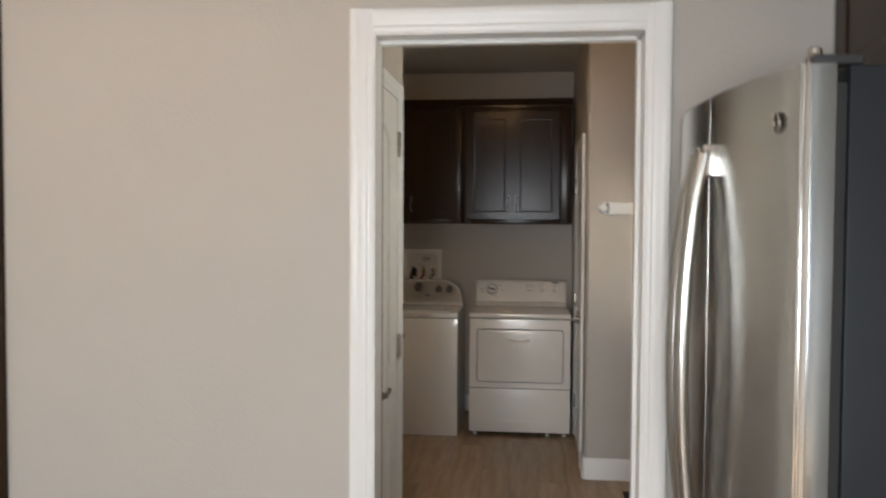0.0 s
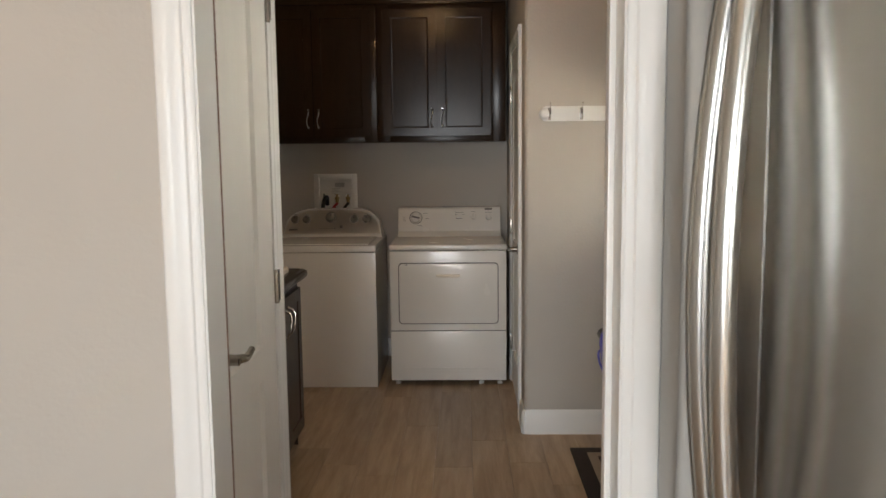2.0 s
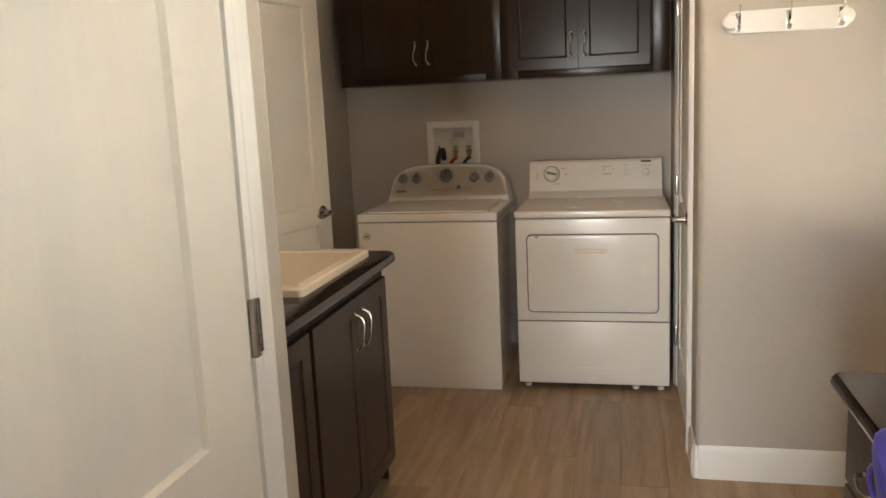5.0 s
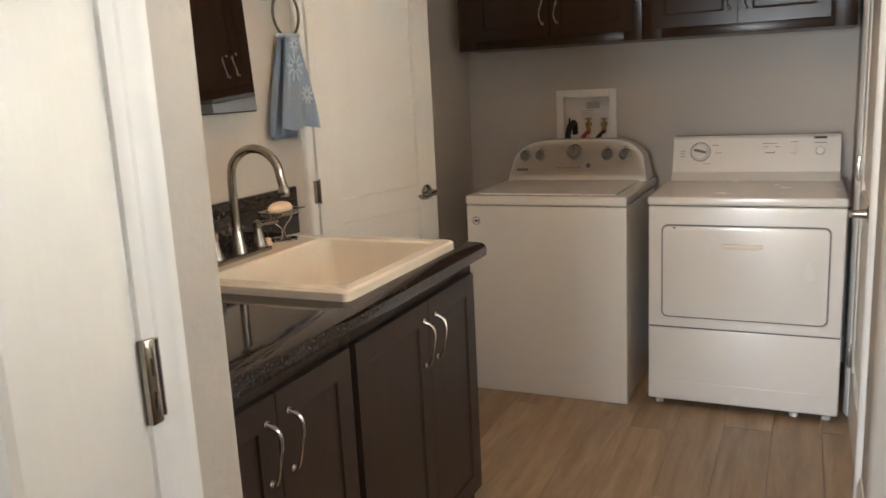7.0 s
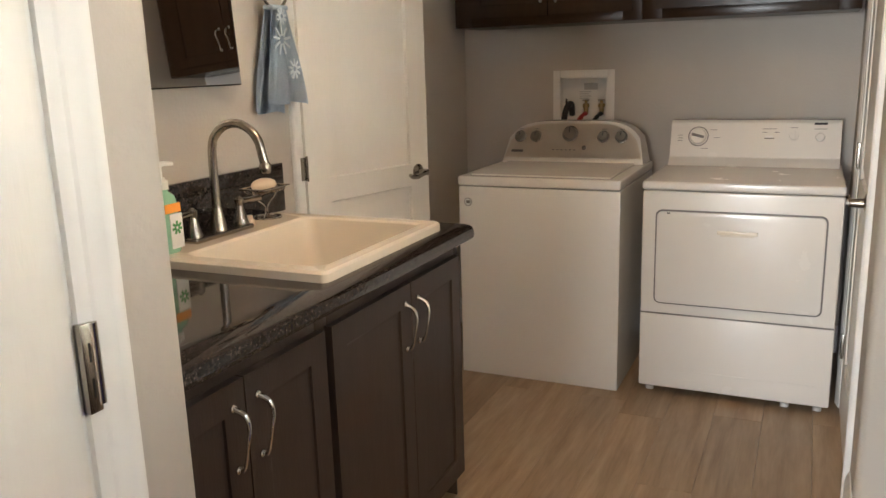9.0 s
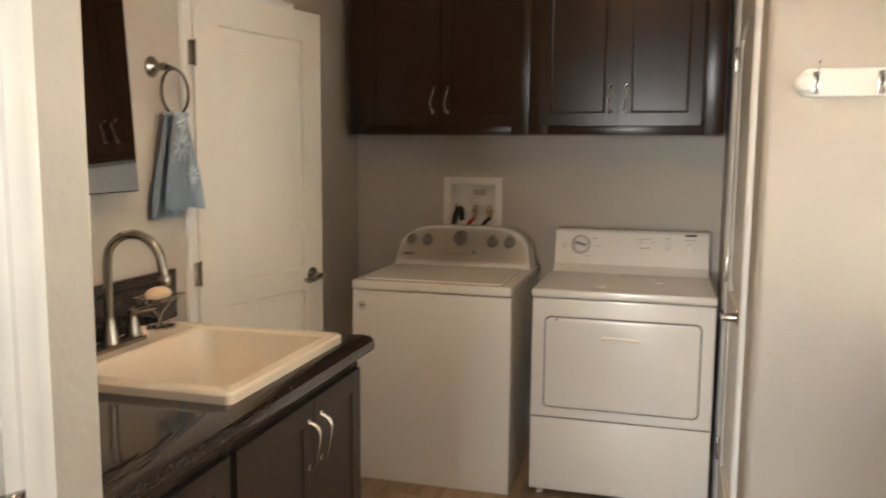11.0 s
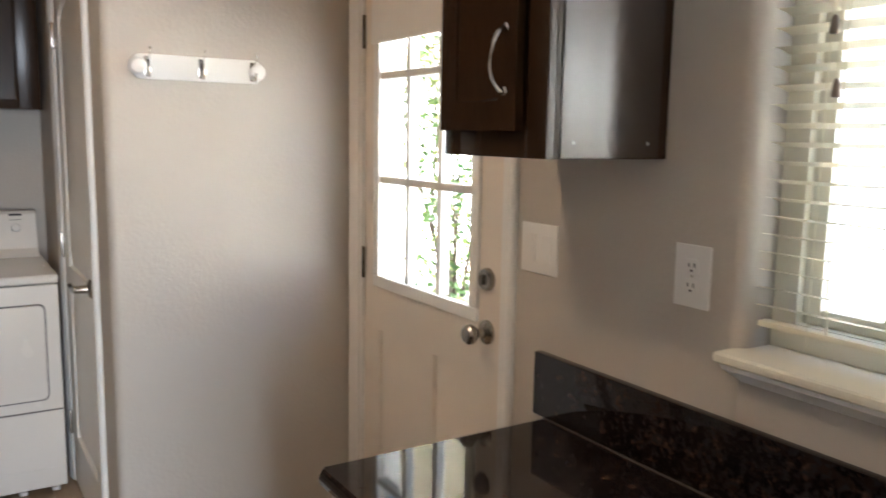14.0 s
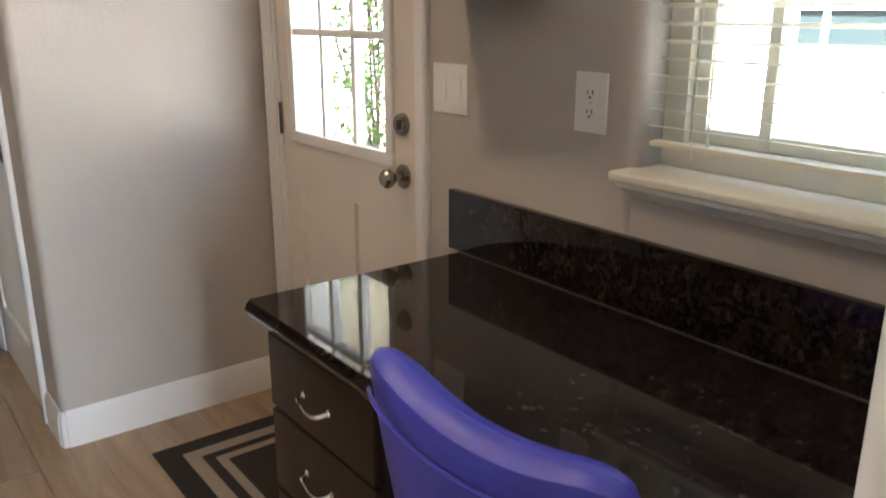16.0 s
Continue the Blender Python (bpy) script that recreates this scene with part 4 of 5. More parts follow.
def hose_box():
    y = BACK
    d = thing("washer_hose_box", (-0.41, y, 1.07), "white plastic washer outlet box in the wall with hoses", "outlet box")
    x0, x1, z0, z1 = -0.563, -0.249, 1.078, 1.345
    b = box(x0, y - 0.008, z0, x0 + 0.038, y - 0.001, z1, 0.003)
    box(x1 - 0.038, y - 0.008, z0, x1, y - 0.001, z1, 0.003, bm=b)
    box(x0 + 0.038, y - 0.008, z0, x1 - 0.038, y - 0.001, z0 + 0.038, 0.003, bm=b)
    box(x0 + 0.038, y - 0.008, z1 - 0.038, x1 - 0.038, y - 0.001, z1, 0.003, bm=b)
    part("face_plate", b, WHITEPL, d)
    b = box(-0.541, y + 0.085, 1.104, -0.279, y + 0.09, 1.321)
    box(-0.541, y - 0.001, 1.104, -0.537, y + 0.085, 1.321, bm=b)
    box(-0.283, y - 0.001, 1.104, -0.279, y + 0.085, 1.321, bm=b)
    box(-0.541, y - 0.001, 1.317, -0.279, y + 0.085, 1.321, bm=b)
    box(-0.541, y - 0.001, 1.104, -0.279, y + 0.085, 1.108, bm=b)
    part("box_shell", b, WHITEPL, d)
    part("paper_label", box(-0.425, y + 0.082, 1.245, -0.355, y + 0.0845, 1.278), PALEPL, d, "grey printed label")
    for i in range(4):
        part("print_bar", box(-0.45, y + 0.081, 1.20 + i * 0.011, -0.40 + 0.012 * (i % 2), y + 0.0845, 1.204 + i * 0.011), PALEPL, d)
    part("drain_hose", tube([(-0.478, y + 0.05, 1.12), (-0.475, y + 0.02, 1.175), (-0.485, y - 0.02, 1.165), (-0.497, y - 0.035, 1.10), (-0.50, y - 0.04, 0.95)], 0.015, 12, 6), BLACK, d, "black ribbed drain hose")
    part("clip", box(-0.492, y - 0.03, 1.17, -0.484, y - 0.018, 1.205, 0.002), BLACK, d)
    for x, mat, name in ((-0.405, RED, "hot_hose"), (-0.325, BLACK, "cold_hose")):
        v = part("valve", lathe([(0.012, 0), (0.012, 0.03), (0.017, 0.032), (0.017, 0.05), (0.008, 0.052), (0.008, 0.066)], 14, "z", (x, y + 0.045, 1.126)), BRASS, d, "brass hose valve")
        part("valve_handle", box(x - 0.018, y + 0.038, 1.19, x + 0.018, y + 0.052, 1.198, 0.003), CHROME, v)
        part(name, tube([(x, y + 0.045, 1.128), (x - 0.004, y + 0.01, 1.12), (x - 0.02, y - 0.03, 1.09), (x - 0.035, y - 0.045, 1.0), (x - 0.04, y - 0.045, 0.9)], 0.0115, 10, 6), mat, d)


hose_box()


# ---- cabinets ----


def wall_cabinet(x0, x1, d0, d1, label):
    y0, y1, z0, z1 = 6.715, BACK - 0.004, 1.56, 2.47
    c = thing("wall_cabinet", (x0, y0, z0), label, "wall cabinet", "upper cabinets over the machines")
    b = box(x0, y0 + 0.019, z0, x1, y1, z1, 0.002)
    part("body", b, WOOD, c)
    b = box(x0, y0, z0, x0 + 0.085, y0 + 0.019, z1, 0.0015)
    box(x1 - 0.085, y0, z0, x1, y0 + 0.019, z1, 0.0015, bm=b)
    box(x0 + 0.085, y0, z0, x1 - 0.085, y0 + 0.019, z0 + 0.055, 0.0015, bm=b)
    box(x0 + 0.085, y0, z1 - 0.055, x1 - 0.085, y0 + 0.019, z1, 0.0015, bm=b)
    part("face_frame", b, WOOD, c)
    mid = (d0 + d1) / 2
    for a, e, hx in ((d0, mid - 0.002, mid - 0.035), (mid + 0.002, d1, mid + 0.035)):
        w, h = e - a, z1 - z0 - 0.075
        dr = part("cabinet_door", moved(panelled(w, h, 0.019, [rect(0.055, 0.055, w - 0.055, h - 0.055)], SHAKER), Matrix.Translation((a, y0 - 0.02, z0 + 0.04))), WOOD, c, "espresso frame-and-panel door")
        part("handle", pull((hx, y0 - 0.02, z0 + 0.16), "-y", 0.115), CHROME, dr, "chrome swan-neck pull")


wall_cabinet(-0.96, -0.061, -0.875, -0.102, "espresso wooden two-door wall cabinet over the washer")
wall_cabinet(-0.059, 0.806, -0.016, 0.706, "espresso wooden two-door wall cabinet over the dryer")
b = moved(prism([(0, 0), (0.0, 0.02), (-0.012, 0.028), (-0.03, 0.05), (-0.034, 0.062), (0.3, 0.062), (0.3, 0)], 0, 1.766), Matrix(((0, 1, 0, -0.96), (1, 0, 0, 6.712), (0, 0, 1, 2.472), (0, 0, 0, 1))))
solo("crown_moulding", b, WOOD, "espresso crown moulding along the wall cabinets", "moulding")


def corner_cabinet():
    x0, y0, y1, z0, z1 = 1.322, 3.915, 4.25, 1.44, 2.2
    c = thing("wall_cabinet", (x0, y0, z0), "narrow espresso wall cabinet between window and outside door", "wall cabinet")
    b = box(x0 + 0.019, y0, z0, RW - 0.003, y1, z1, 0.002)
    part("body", b, WOOD, c)
    b = box(x0, y0, z0, x0 + 0.019, y0 + 0.06, z1, 0.0015)
    box(x0, y1 - 0.06, z0, x0 + 0.019, y1, z1, 0.0015, bm=b)
    box(x0, y0 + 0.06, z0, x0 + 0.019, y1 - 0.06, z0 + 0.06, 0.0015, bm=b)
    box(x0, y0 + 0.06, z1 - 0.06, x0 + 0.019, y1 - 0.06, z1, 0.0015, bm=b)
    part("face_frame", b, WOOD, c)
    w, h = 0.255, z1 - z0 - 0.09
    dr = part("cabinet_door", moved(panelled(w, h, 0.019, [rect(0.055, 0.055, w - 0.055, h - 0.055)], SHAKER), facing(x0 - 0.02, y1 - 0.012, z0 + 0.05, "-x")), WOOD, c, "espresso frame-and-panel door")
    part("handle", pull((x0 - 0.02, y1 - 0.012 - w + 0.032, z0 + 0.18), "-x", 0.115), CHROME, dr, "chrome swan-neck pull")
    part("end_panel", box(x0 + 0.03, y0 - 0.004, z0 + 0.002, RW - 0.03, y0, z1, 0.001), ENDPANEL, c, "glossy brown end panel")
    for x in (x0 + 0.06, RW - 0.06):
        part("screw_cap", lathe([(0.004, 0), (0.003, 0.001)], 10, "-y", (x, y0 - 0.004, z0 + 0.03)), GREYPL, c)


corner_cabinet()


def vanity():
    x0, xf, y0, y1, top = LW + 0.003, -0.315, 3.725, 5.185, 0.862
    c = thing("vanity_cabinet", (xf, y0, 0), "grey-brown stained wooden sink cabinet with four doors", "base cabinet")
    b = box(x0, y0, 0.09, xf - 0.019, y1, 0.108)
    box(x0, y0, 0.108, x0 + 0.012, y1, top, bm=b)
    box(x0 + 0.012, y0, 0.108, xf - 0.019, y0 + 0.018, top, bm=b)
    box(x0 + 0.012, y1 - 0.018, 0.108, xf - 0.019, y1, top, bm=b)
    part("body", b, GREYWOOD, c)
    # the recess's shade is put into this near-black colour
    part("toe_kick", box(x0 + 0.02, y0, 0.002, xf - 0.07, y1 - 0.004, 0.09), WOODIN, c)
    part("end_panel", box(x0, y1, 0.003, xf - 0.02, y1 + 0.006, top, 0.002), GREYWOOD, c)
    fx = xf - 0.019
    b = box(fx, y0, 0.09, xf, y0 + 0.03, top, 0.0015)
    for a, e in ((4.40, 4.45), (5.165, y1 + 0.006)):
        box(fx, a, 0.09, xf, e, top, 0.0015, bm=b)
    for a, e in ((y0 + 0.03, 4.40), (4.45, 5.165)):
        box(fx, a, top - 0.05, xf, e, top, 0.0015, bm=b)
        box(fx, a, 0.09, xf, e, 0.125, 0.0015, bm=b)
    part("face_frame", b, GREYWOOD, c)
    for a, e, s in ((3.84, 4.124, 1), (4.128, 4.410, -1), (4.438, 4.829, 1), (4.833, 5.160, -1)):
        w, h = e - a, 0.714
        dr = part("cabinet_door", moved(panelled(w, h, 0.02, [rect(0.06, 0.06, w - 0.06, h - 0.06)], SHAKER), facing(xf + 0.021, a, 0.112, "+x")), GREYWOOD, c, "grey-brown frame-and-panel door")
        part("handle", pull((xf + 0.021, (e - 0.035) if s > 0 else (a + 0.035), 0.714), "+x", 0.125), CHROME, dr, "chrome swan-neck pull")
    # laminate worktop with a rounded front edge and a cut-out for the sink
    ct = thing("vanity_worktop", (xf, y0, top), "dark speckled glossy laminate worktop", "worktop")
    X0, X1, Y0, Y1, Z0, Z1 = LW + 0.002, -0.268, 3.722, 5.25, top + 0.002, 0.905
    b = bmesh.new()
    box(X0, Y0, Z0, -0.96, Y1, Z1, bm=b)
    box(-0.96, Y0, Z0, -0.37, 4.53, Z1, bm=b)
    box(-0.96, 5.11, Z0, -0.37, Y1, Z1, bm=b)
    nose = [(-0.37, Z0), (X1 - 0.012, Z0), (X1 - 0.003, Z0 + 0.006), (X1, Z0 + 0.02), (X1 - 0.003, Z1 - 0.006), (X1 - 0.014, Z1), (-0.37, Z1)]
    join(b, prism(nose, Y0, Y1 - 0.03))
    join(b, prism([(x if x < -0.3 else x - 0.012, z) for x, z in nose], Y1 - 0.03, Y1 - 0.008))
    join(b, prism([(x if x < -0.3 else x - 0.03, z) for x, z in nose], Y1 - 0.008, Y1))
    part("slab", b, LAMINATE, ct)
    part("backsplash", box(LW + 0.001, Y0, Z1, LW + 0.022, 5.315, 1.073, 0.003), LAMINATE, ct, "dark laminate backsplash strip")
    return Z1


COUNTER = vanity()


def sink():
    x0, x1, y0, y1, z = -0.955, -0.342, 4.50, 5.145, COUNTER
    s = thing("utility_sink", (x1, y0, z), "bisque composite drop-in utility sink", "sink")

    def loop(ax0, ay0, ax1, ay1, r, h, n=5):
        return [(x, y, h) for x, y in rounded(ax0, ay0, ax1, ay1, r, n)]

    rings = [loop(x0, y0, x1, y1, 0.018, z), loop(x0, y0, x1, y1, 0.018, z + 0.02), loop(x0 + 0.006, y0 + 0.006, x1 - 0.006, y1 - 0.006, 0.016, z + 0.027),
             loop(x0 + 0.15, y0 + 0.04, x1 - 0.036, y1 - 0.04, 0.04, z + 0.027), loop(x0 + 0.157, y0 + 0.047, x1 - 0.043, y1 - 0.047, 0.04, z + 0.021),
             loop(x0 + 0.18, y0 + 0.07, x1 - 0.06, y1 - 0.07, 0.06, z - 0.15), loop(x0 + 0.20, y0 + 0.09, x1 - 0.08, y1 - 0.09, 0.075, z - 0.19), loop(x0 + 0.235, y0 + 0.125, x1 - 0.115, y1 - 0.125, 0.08, z - 0.205)]
    b = bmesh.new()
    vs = [[b.verts.new(p) for p in q] for q in rings]
    for p, q in zip(vs, vs[1:]):
        for i in range(len(p)):
            b.faces.new((p[i], p[(i + 1) % len(p)], q[(i + 1) % len(p)], q[i]))
    b.faces.new(vs[-1])
    part("basin", b, BISQUE, s)
    part("drain", lathe([(0.045, 0), (0.045, 0.003), (0.03, 0.004), (0.028, 0.001)], 24, "z", (-0.57, 4.82, z - 0.204)), CHROME, s, "chrome drain ring")
    return z + 0.027


RIM = sink()


def faucet():
    cx, cy, z = -0.875, 4.775, RIM
    f = thing("faucet", (cx, cy, z), "brushed nickel two-handle gooseneck faucet", "faucet")
    part("base_plate", box(cx - 0.03, cy - 0.125, z, cx + 0.03, cy + 0.125, z + 0.014, 0.006, 3), NICKEL, f)
    part("spout_collar", lathe([(0.026, 0), (0.024, 0.02), (0.017, 0.05), (0.0145, 0.07)], 20, "z", (cx, cy, z + 0.012)), NICKEL, f)
    arc = [(cx, cy, z + 0.05), (cx, cy, z + 0.2)]
    for k in range(1, 10):
        a = radians(180 - 20 * k)
        arc.append((cx + 0.083 + 0.083 * math.cos(a), cy + 0.008 * k / 9, z + 0.235 + 0.083 * math.sin(a)))
    arc.append((cx + 0.172, cy + 0.01, z + 0.205))
    part("spout", tube(arc, 0.0125, 14, 4), NICKEL, f)
    part("aerator", lathe([(0.0135, 0), (0.016, 0.006), (0.016, 0.024), (0.0125, 0.03)], 16, "z", (cx + 0.172, cy + 0.01, z + 0.182)), NICKEL, f)
    for s in (-1, 1):
        h = part("handle", lathe([(0.024, 0), (0.025, 0.006), (0.021, 0.018), (0.014, 0.042), (0.0105, 0.058), (0.0135, 0.066), (0.013, 0.077), (0.004, 0.085)], 20, "z", (cx, cy + s * 0.1, z + 0.012)), NICKEL, f)
        part("lever", tube([(cx, cy + s * 0.1, z + 0.083), (cx + 0.004, cy + s * 0.135, z + 0.082), (cx + 0.008, cy + s * 0.185, z + 0.08)], [0.0095, 0.008, 0.011], 10, 5), NICKEL, h)


faucet()


def soap_caddy():
    cx, cy, z = -0.90, 5.035, RIM
    d = thing("wire_soap_dish", (cx, cy, z), "chrome wire soap dish on a pedestal", "soap dish")
    part("foot_ring", ring((cx, cy, z + 0.004), 0.045, 0.004, "z"), CHROME, d)
    part("foot_plate", lathe([(0.043, 0), (0.043, 0.002)], 24, "z", (cx, cy, z)), CHROME, d)
    for s in (-1, 1):
        part("stem", tube([(cx, cy + 0.018 * s, z + 0.004), (cx, cy + 0.005 * s, z + 0.025), (cx, cy + 0.012 * s, z + 0.045), (cx, cy + 0.05 * s, z + 0.07), (cx, cy + 0.066 * s, z + 0.1)], 0.0028, 8, 5), CHROME, d)
    top = z + 0.1
    part("rim_wire", tube([(cx - 0.045, cy - 0.066, top), (cx + 0.045, cy - 0.066, top), (cx + 0.045, cy + 0.066, top), (cx - 0.045, cy + 0.066, top), (cx - 0.045, cy - 0.066, top)], 0.003, 8, 0), CHROME, d)
    for i in range(8):
        y = cy - 0.05 + i * 0.0143
        part("rack_wire", tube([(cx - 0.045, y, top), (cx - 0.03, y, top - 0.016), (cx + 0.03, y, top - 0.016), (cx + 0.045, y, top)], 0.0018, 6, 3), CHROME, d)
    b = bmesh.new()
    bmesh.ops.create_icosphere(b, subdivisions=3, radius=1)
    moved(b, Matrix.Translation((cx, cy - 0.004, top + 0.008)) @ Matrix.Diagonal((0.032, 0.05, 0.021, 1)))
    solo("soap_bar", b, SOAPBAR, "cream bar of soap on the wire dish", "soap")


soap_caddy()


def soap_bottle():
    cx, cy, z = -0.86, 4.555, RIM
    d = thing("soap_bottle", (cx, cy, z), "clear pump bottle of green hand soap", "soap bottle")
    b = lathe([(0.033, 0), (0.036, 0.006), (0.036, 0.13), (0.031, 0.147), (0.016, 0.159), (0.014, 0.168)], 24, "z")
    moved(b, Matrix.Translation((cx, cy, z)) @ Matrix.Diagonal((0.75, 1.12, 1, 1)))
    body = part("bottle", b, GREENSOAP, d)
    part("collar", lathe([(0.017, 0), (0.017, 0.022), (0.01, 0.026), (0.01, 0.03)], 18, "z", (cx, cy, z + 0.166)), WHITEPL, d)
    part("pump_stem", lathe([(0.005, 0), (0.005, 0.034)], 10, "z", (cx, cy, z + 0.192)), WHITEPL, d)
    part("pump_head", tube([(cx, cy - 0.012, z + 0.228), (cx, cy + 0.012, z + 0.231), (cx, cy + 0.045, z + 0.227)], [0.008, 0.007, 0.005], 10, 4), WHITEPL, d)
    part("orange_label", box(cx + 0.0265, cy - 0.026, z + 0.106, cx + 0.0285, cy + 0.03, z + 0.13, 0.0008), LABELO, body)
    part("white_label", box(cx + 0.0265, cy - 0.012, z + 0.012, cx + 0.0285, cy + 0.032, z + 0.103, 0.0008), LABELW, body)
    for k in range(7):
        a = 2 * math.pi * k / 7
        part("label_petal", moved(box(-0.002, -0.0035, 0.004, 0.002, 0.0035, 0.018, 0.0015), Matrix.Translation((cx + 0.0295, cy + 0.01, z + 0.066)) @ Matrix.Rotation(a, 4, "X") @ Matrix.Diagonal((0.4, 1, 1, 1))), LABELG, body)


soap_bottle()
solo("bottle_cap", lathe([(0.014, 0), (0.015, 0.004), (0.013, 0.02), (0.009, 0.022), (0.009, 0.032), (0.003, 0.034)], 16, "z", (-0.872, 4.915, RIM)), SOAPBAR, "small cream plastic cap on the sink deck", "cap")


def wall_mirror():
    y0, y1, z0, z1 = 4.46, 5.075, 1.345, 2.1
    d = thing("wall_mirror", (LW, y0, z0), "frameless wall mirror with a dark thin edge", "mirror")
    lean = Matrix.Translation((LW + 0.004, 0, z1)) @ pose(0, 0, 0, 0, -3.2, 0) @ Matrix.Translation((-LW - 0.004, 0, -z1))
    part("mirror_glass", moved(box(LW + 0.02, y0 + 0.004, z0 + 0.004, LW + 0.024, y1 - 0.004, z1 - 0.004), lean), MIRROR, d)
    part("backing", moved(box(LW + 0.004, y0, z0, LW + 0.02, y1, z1, 0.002), lean), WOODIN, d)


wall_mirror()


def towel_ring():
    y, z = 5.245, 1.742
    d = thing("towel_ring", (LW, y, z), "brushed nickel towel ring on the wall", "towel ring")
    part("rose", lathe([(0.034, 0), (0.034, 0.006), (0.025, 0.014), (0.015, 0.024), (0.011, 0.045), (0.014, 0.05), (0.008, 0.06)], 22, "x", (LW, y, z)), NICKEL, d)
    part("arm", tube([(LW + 0.048, y, z), (LW + 0.05, y + 0.02, z + 0.002), (LW + 0.05, y + 0.045, z - 0.002)], 0.007, 10, 4), NICKEL, d)
    part("ring", ring((LW + 0.05, y + 0.055, z - 0.078), 0.075, 0.005, "x"), NICKEL, d)
    # the towel: two folds hung through the ring
    t = thing("hand_towel", (LW + 0.05, y + 0.055, z - 0.5), "light blue hand towel with pale flowers hanging from a ring", "towel")
    cy = y + 0.055
    for name, dx, z1, drop, lean in (("back_fold", -0.014, z - 0.148, 0.345, -0.034), ("front_fold", 0.014, z - 0.145, 0.318, -0.004)):
        b = bmesh.new()
        rows, nu, nv = [], 22, 18
        for j in range(nv + 1):
            v = j / nv
            half = 0.046 + 0.047 * v ** 0.8
            row = []
            for i in range(nu + 1):
                u = -1 + 2 * i / nu
                fold = 0.011 * math.sin(u * 5.2 + v * 1.5 + dx * 80) * (0.35 + v) + 0.006 * math.sin(u * 11 + v * 4)
                row.append(b.verts.new((LW + 0.05 + dx * (1 + v) + fold, cy + half * u + lean * v, z1 - drop * v - 0.010 * u * v + 0.008 * math.sin(3 * u) * v)))
            rows.append(row)
        for p, q in zip(rows, rows[1:]):
            for i in range(nu):
                b.faces.new((p[i], p[i + 1], q[i + 1], q[i]))
        bmesh.ops.solidify(b, geom=b.faces[:], thickness=0.006)
        fold_ob = part(name, b, TOWEL, t)
    for fy, fz, fr in ((cy - 0.026, z - 0.255, 0.05), (cy + 0.035, z - 0.35, 0.034), (cy - 0.02, z - 0.18, 0.028)):
        for k in range(9):
            a = 2 * math.pi * k / 9
            part("flower_petal", moved(box(-0.002, -0.0042, fr * 0.25, 0.002, 0.0042, fr, 0.002), Matrix.Translation((LW + 0.086, fy, fz)) @ Matrix.Rotation(a, 4, "X")), TOWELW, fold_ob)
    part("gathered_loop", box(LW + 0.03, cy - 0.045, z - 0.158, LW + 0.072, cy + 0.045, z - 0.142, 0.008, 3), TOWEL, t)


towel_ring()

# ---- desk corner ----


def desk():
    zt = 0.81
    d = thing("granite_worktop", (1.02, 4.25, zt - 0.04), "polished dark brown granite desk top", "worktop")
    X0, Y1 = 1.018, 4.235
    nose = [(RW - 0.003, zt - 0.038), (X0 + 0.014, zt - 0.038), (X0 + 0.004, zt - 0.031), (X0, zt - 0.019), (X0 + 0.004, zt - 0.007), (X0 + 0.012, zt), (RW - 0.003, zt)]
    b = prism(nose, 2.873, Y1 - 0.012)
    join(b, prism([(x if x > 1.5 else x + 0.006, z if abs(z - zt + 0.019) > 0.015 else z) for x, z in nose], Y1 - 0.012, Y1 - 0.004))
    join(b, prism([(RW - 0.003, zt - 0.034), (X0 + 0.03, zt - 0.034), (X0 + 0.026, zt - 0.019), (X0 + 0.03, zt - 0.005), (RW - 0.003, zt - 0.005)], Y1 - 0.004, Y1))
    part("slab", b, GRANITE, d)
    part("backsplash", box(RW - 0.024, 2.875, zt + 0.001, RW - 0.002, 4.278, 0.966, 0.003), GRANITE, d, "granite backsplash strip")
    part("caulk_line", box(RW - 0.0285, 2.88, zt, RW - 0.024, 4.23, zt + 0.003), CAULK, d, "pale caulk joint")
    c = thing("drawer_cabinet", (1.06, 3.76, 0), "grey-brown stained wooden drawer cabinet under the desk", "drawer cabinet")
    x0, y0, y1, top = 1.065, 3.755, 4.185, 0.77
    part("body", box(x0 + 0.02, y0, 0.0, RW - 0.004, y1, top, 0.002), GREYWOOD, c)
    b = box(x0, y0, 0.0, x0 + 0.02, y0 + 0.03, top, 0.0015)
    box(x0, y1 - 0.03, 0.0, x0 + 0.02, y1, top, 0.0015, bm=b)
    for z0, z1 in ((0, 0.10), (0.375, 0.40), (0.57, 0.595), (0.745, top)):
        box(x0, y0 + 0.03, z0, x0 + 0.02, y1 - 0.03, z1, 0.0015, bm=b)
    # near-black frame paints the shade in the gaps between drawers
    part("face_frame", b, WOODIN, c)
    for z0, z1 in ((0.095, 0.378), (0.388, 0.575), (0.585, 0.752)):
        w, h = y1 - y0 - 0.02, z1 - z0
        dr = part("drawer_front", moved(box(0, 0, 0, w, 0.02, h, 0.005, 3), facing(x0 - 0.021, y1 - 0.01, z0, "-x")), GREYWOOD, c, "plain grey-brown drawer front")
        part("handle", pull((x0 - 0.021, (y0 + y1) / 2, z1 - 0.085), "-x", 0.10, False), CHROME, dr, "chrome swan-neck pull")
    part("end_panel", box(1.075, 2.873, 0, RW - 0.004, 2.891, 0.771, 0.002), GREYWOOD, c)


desk()


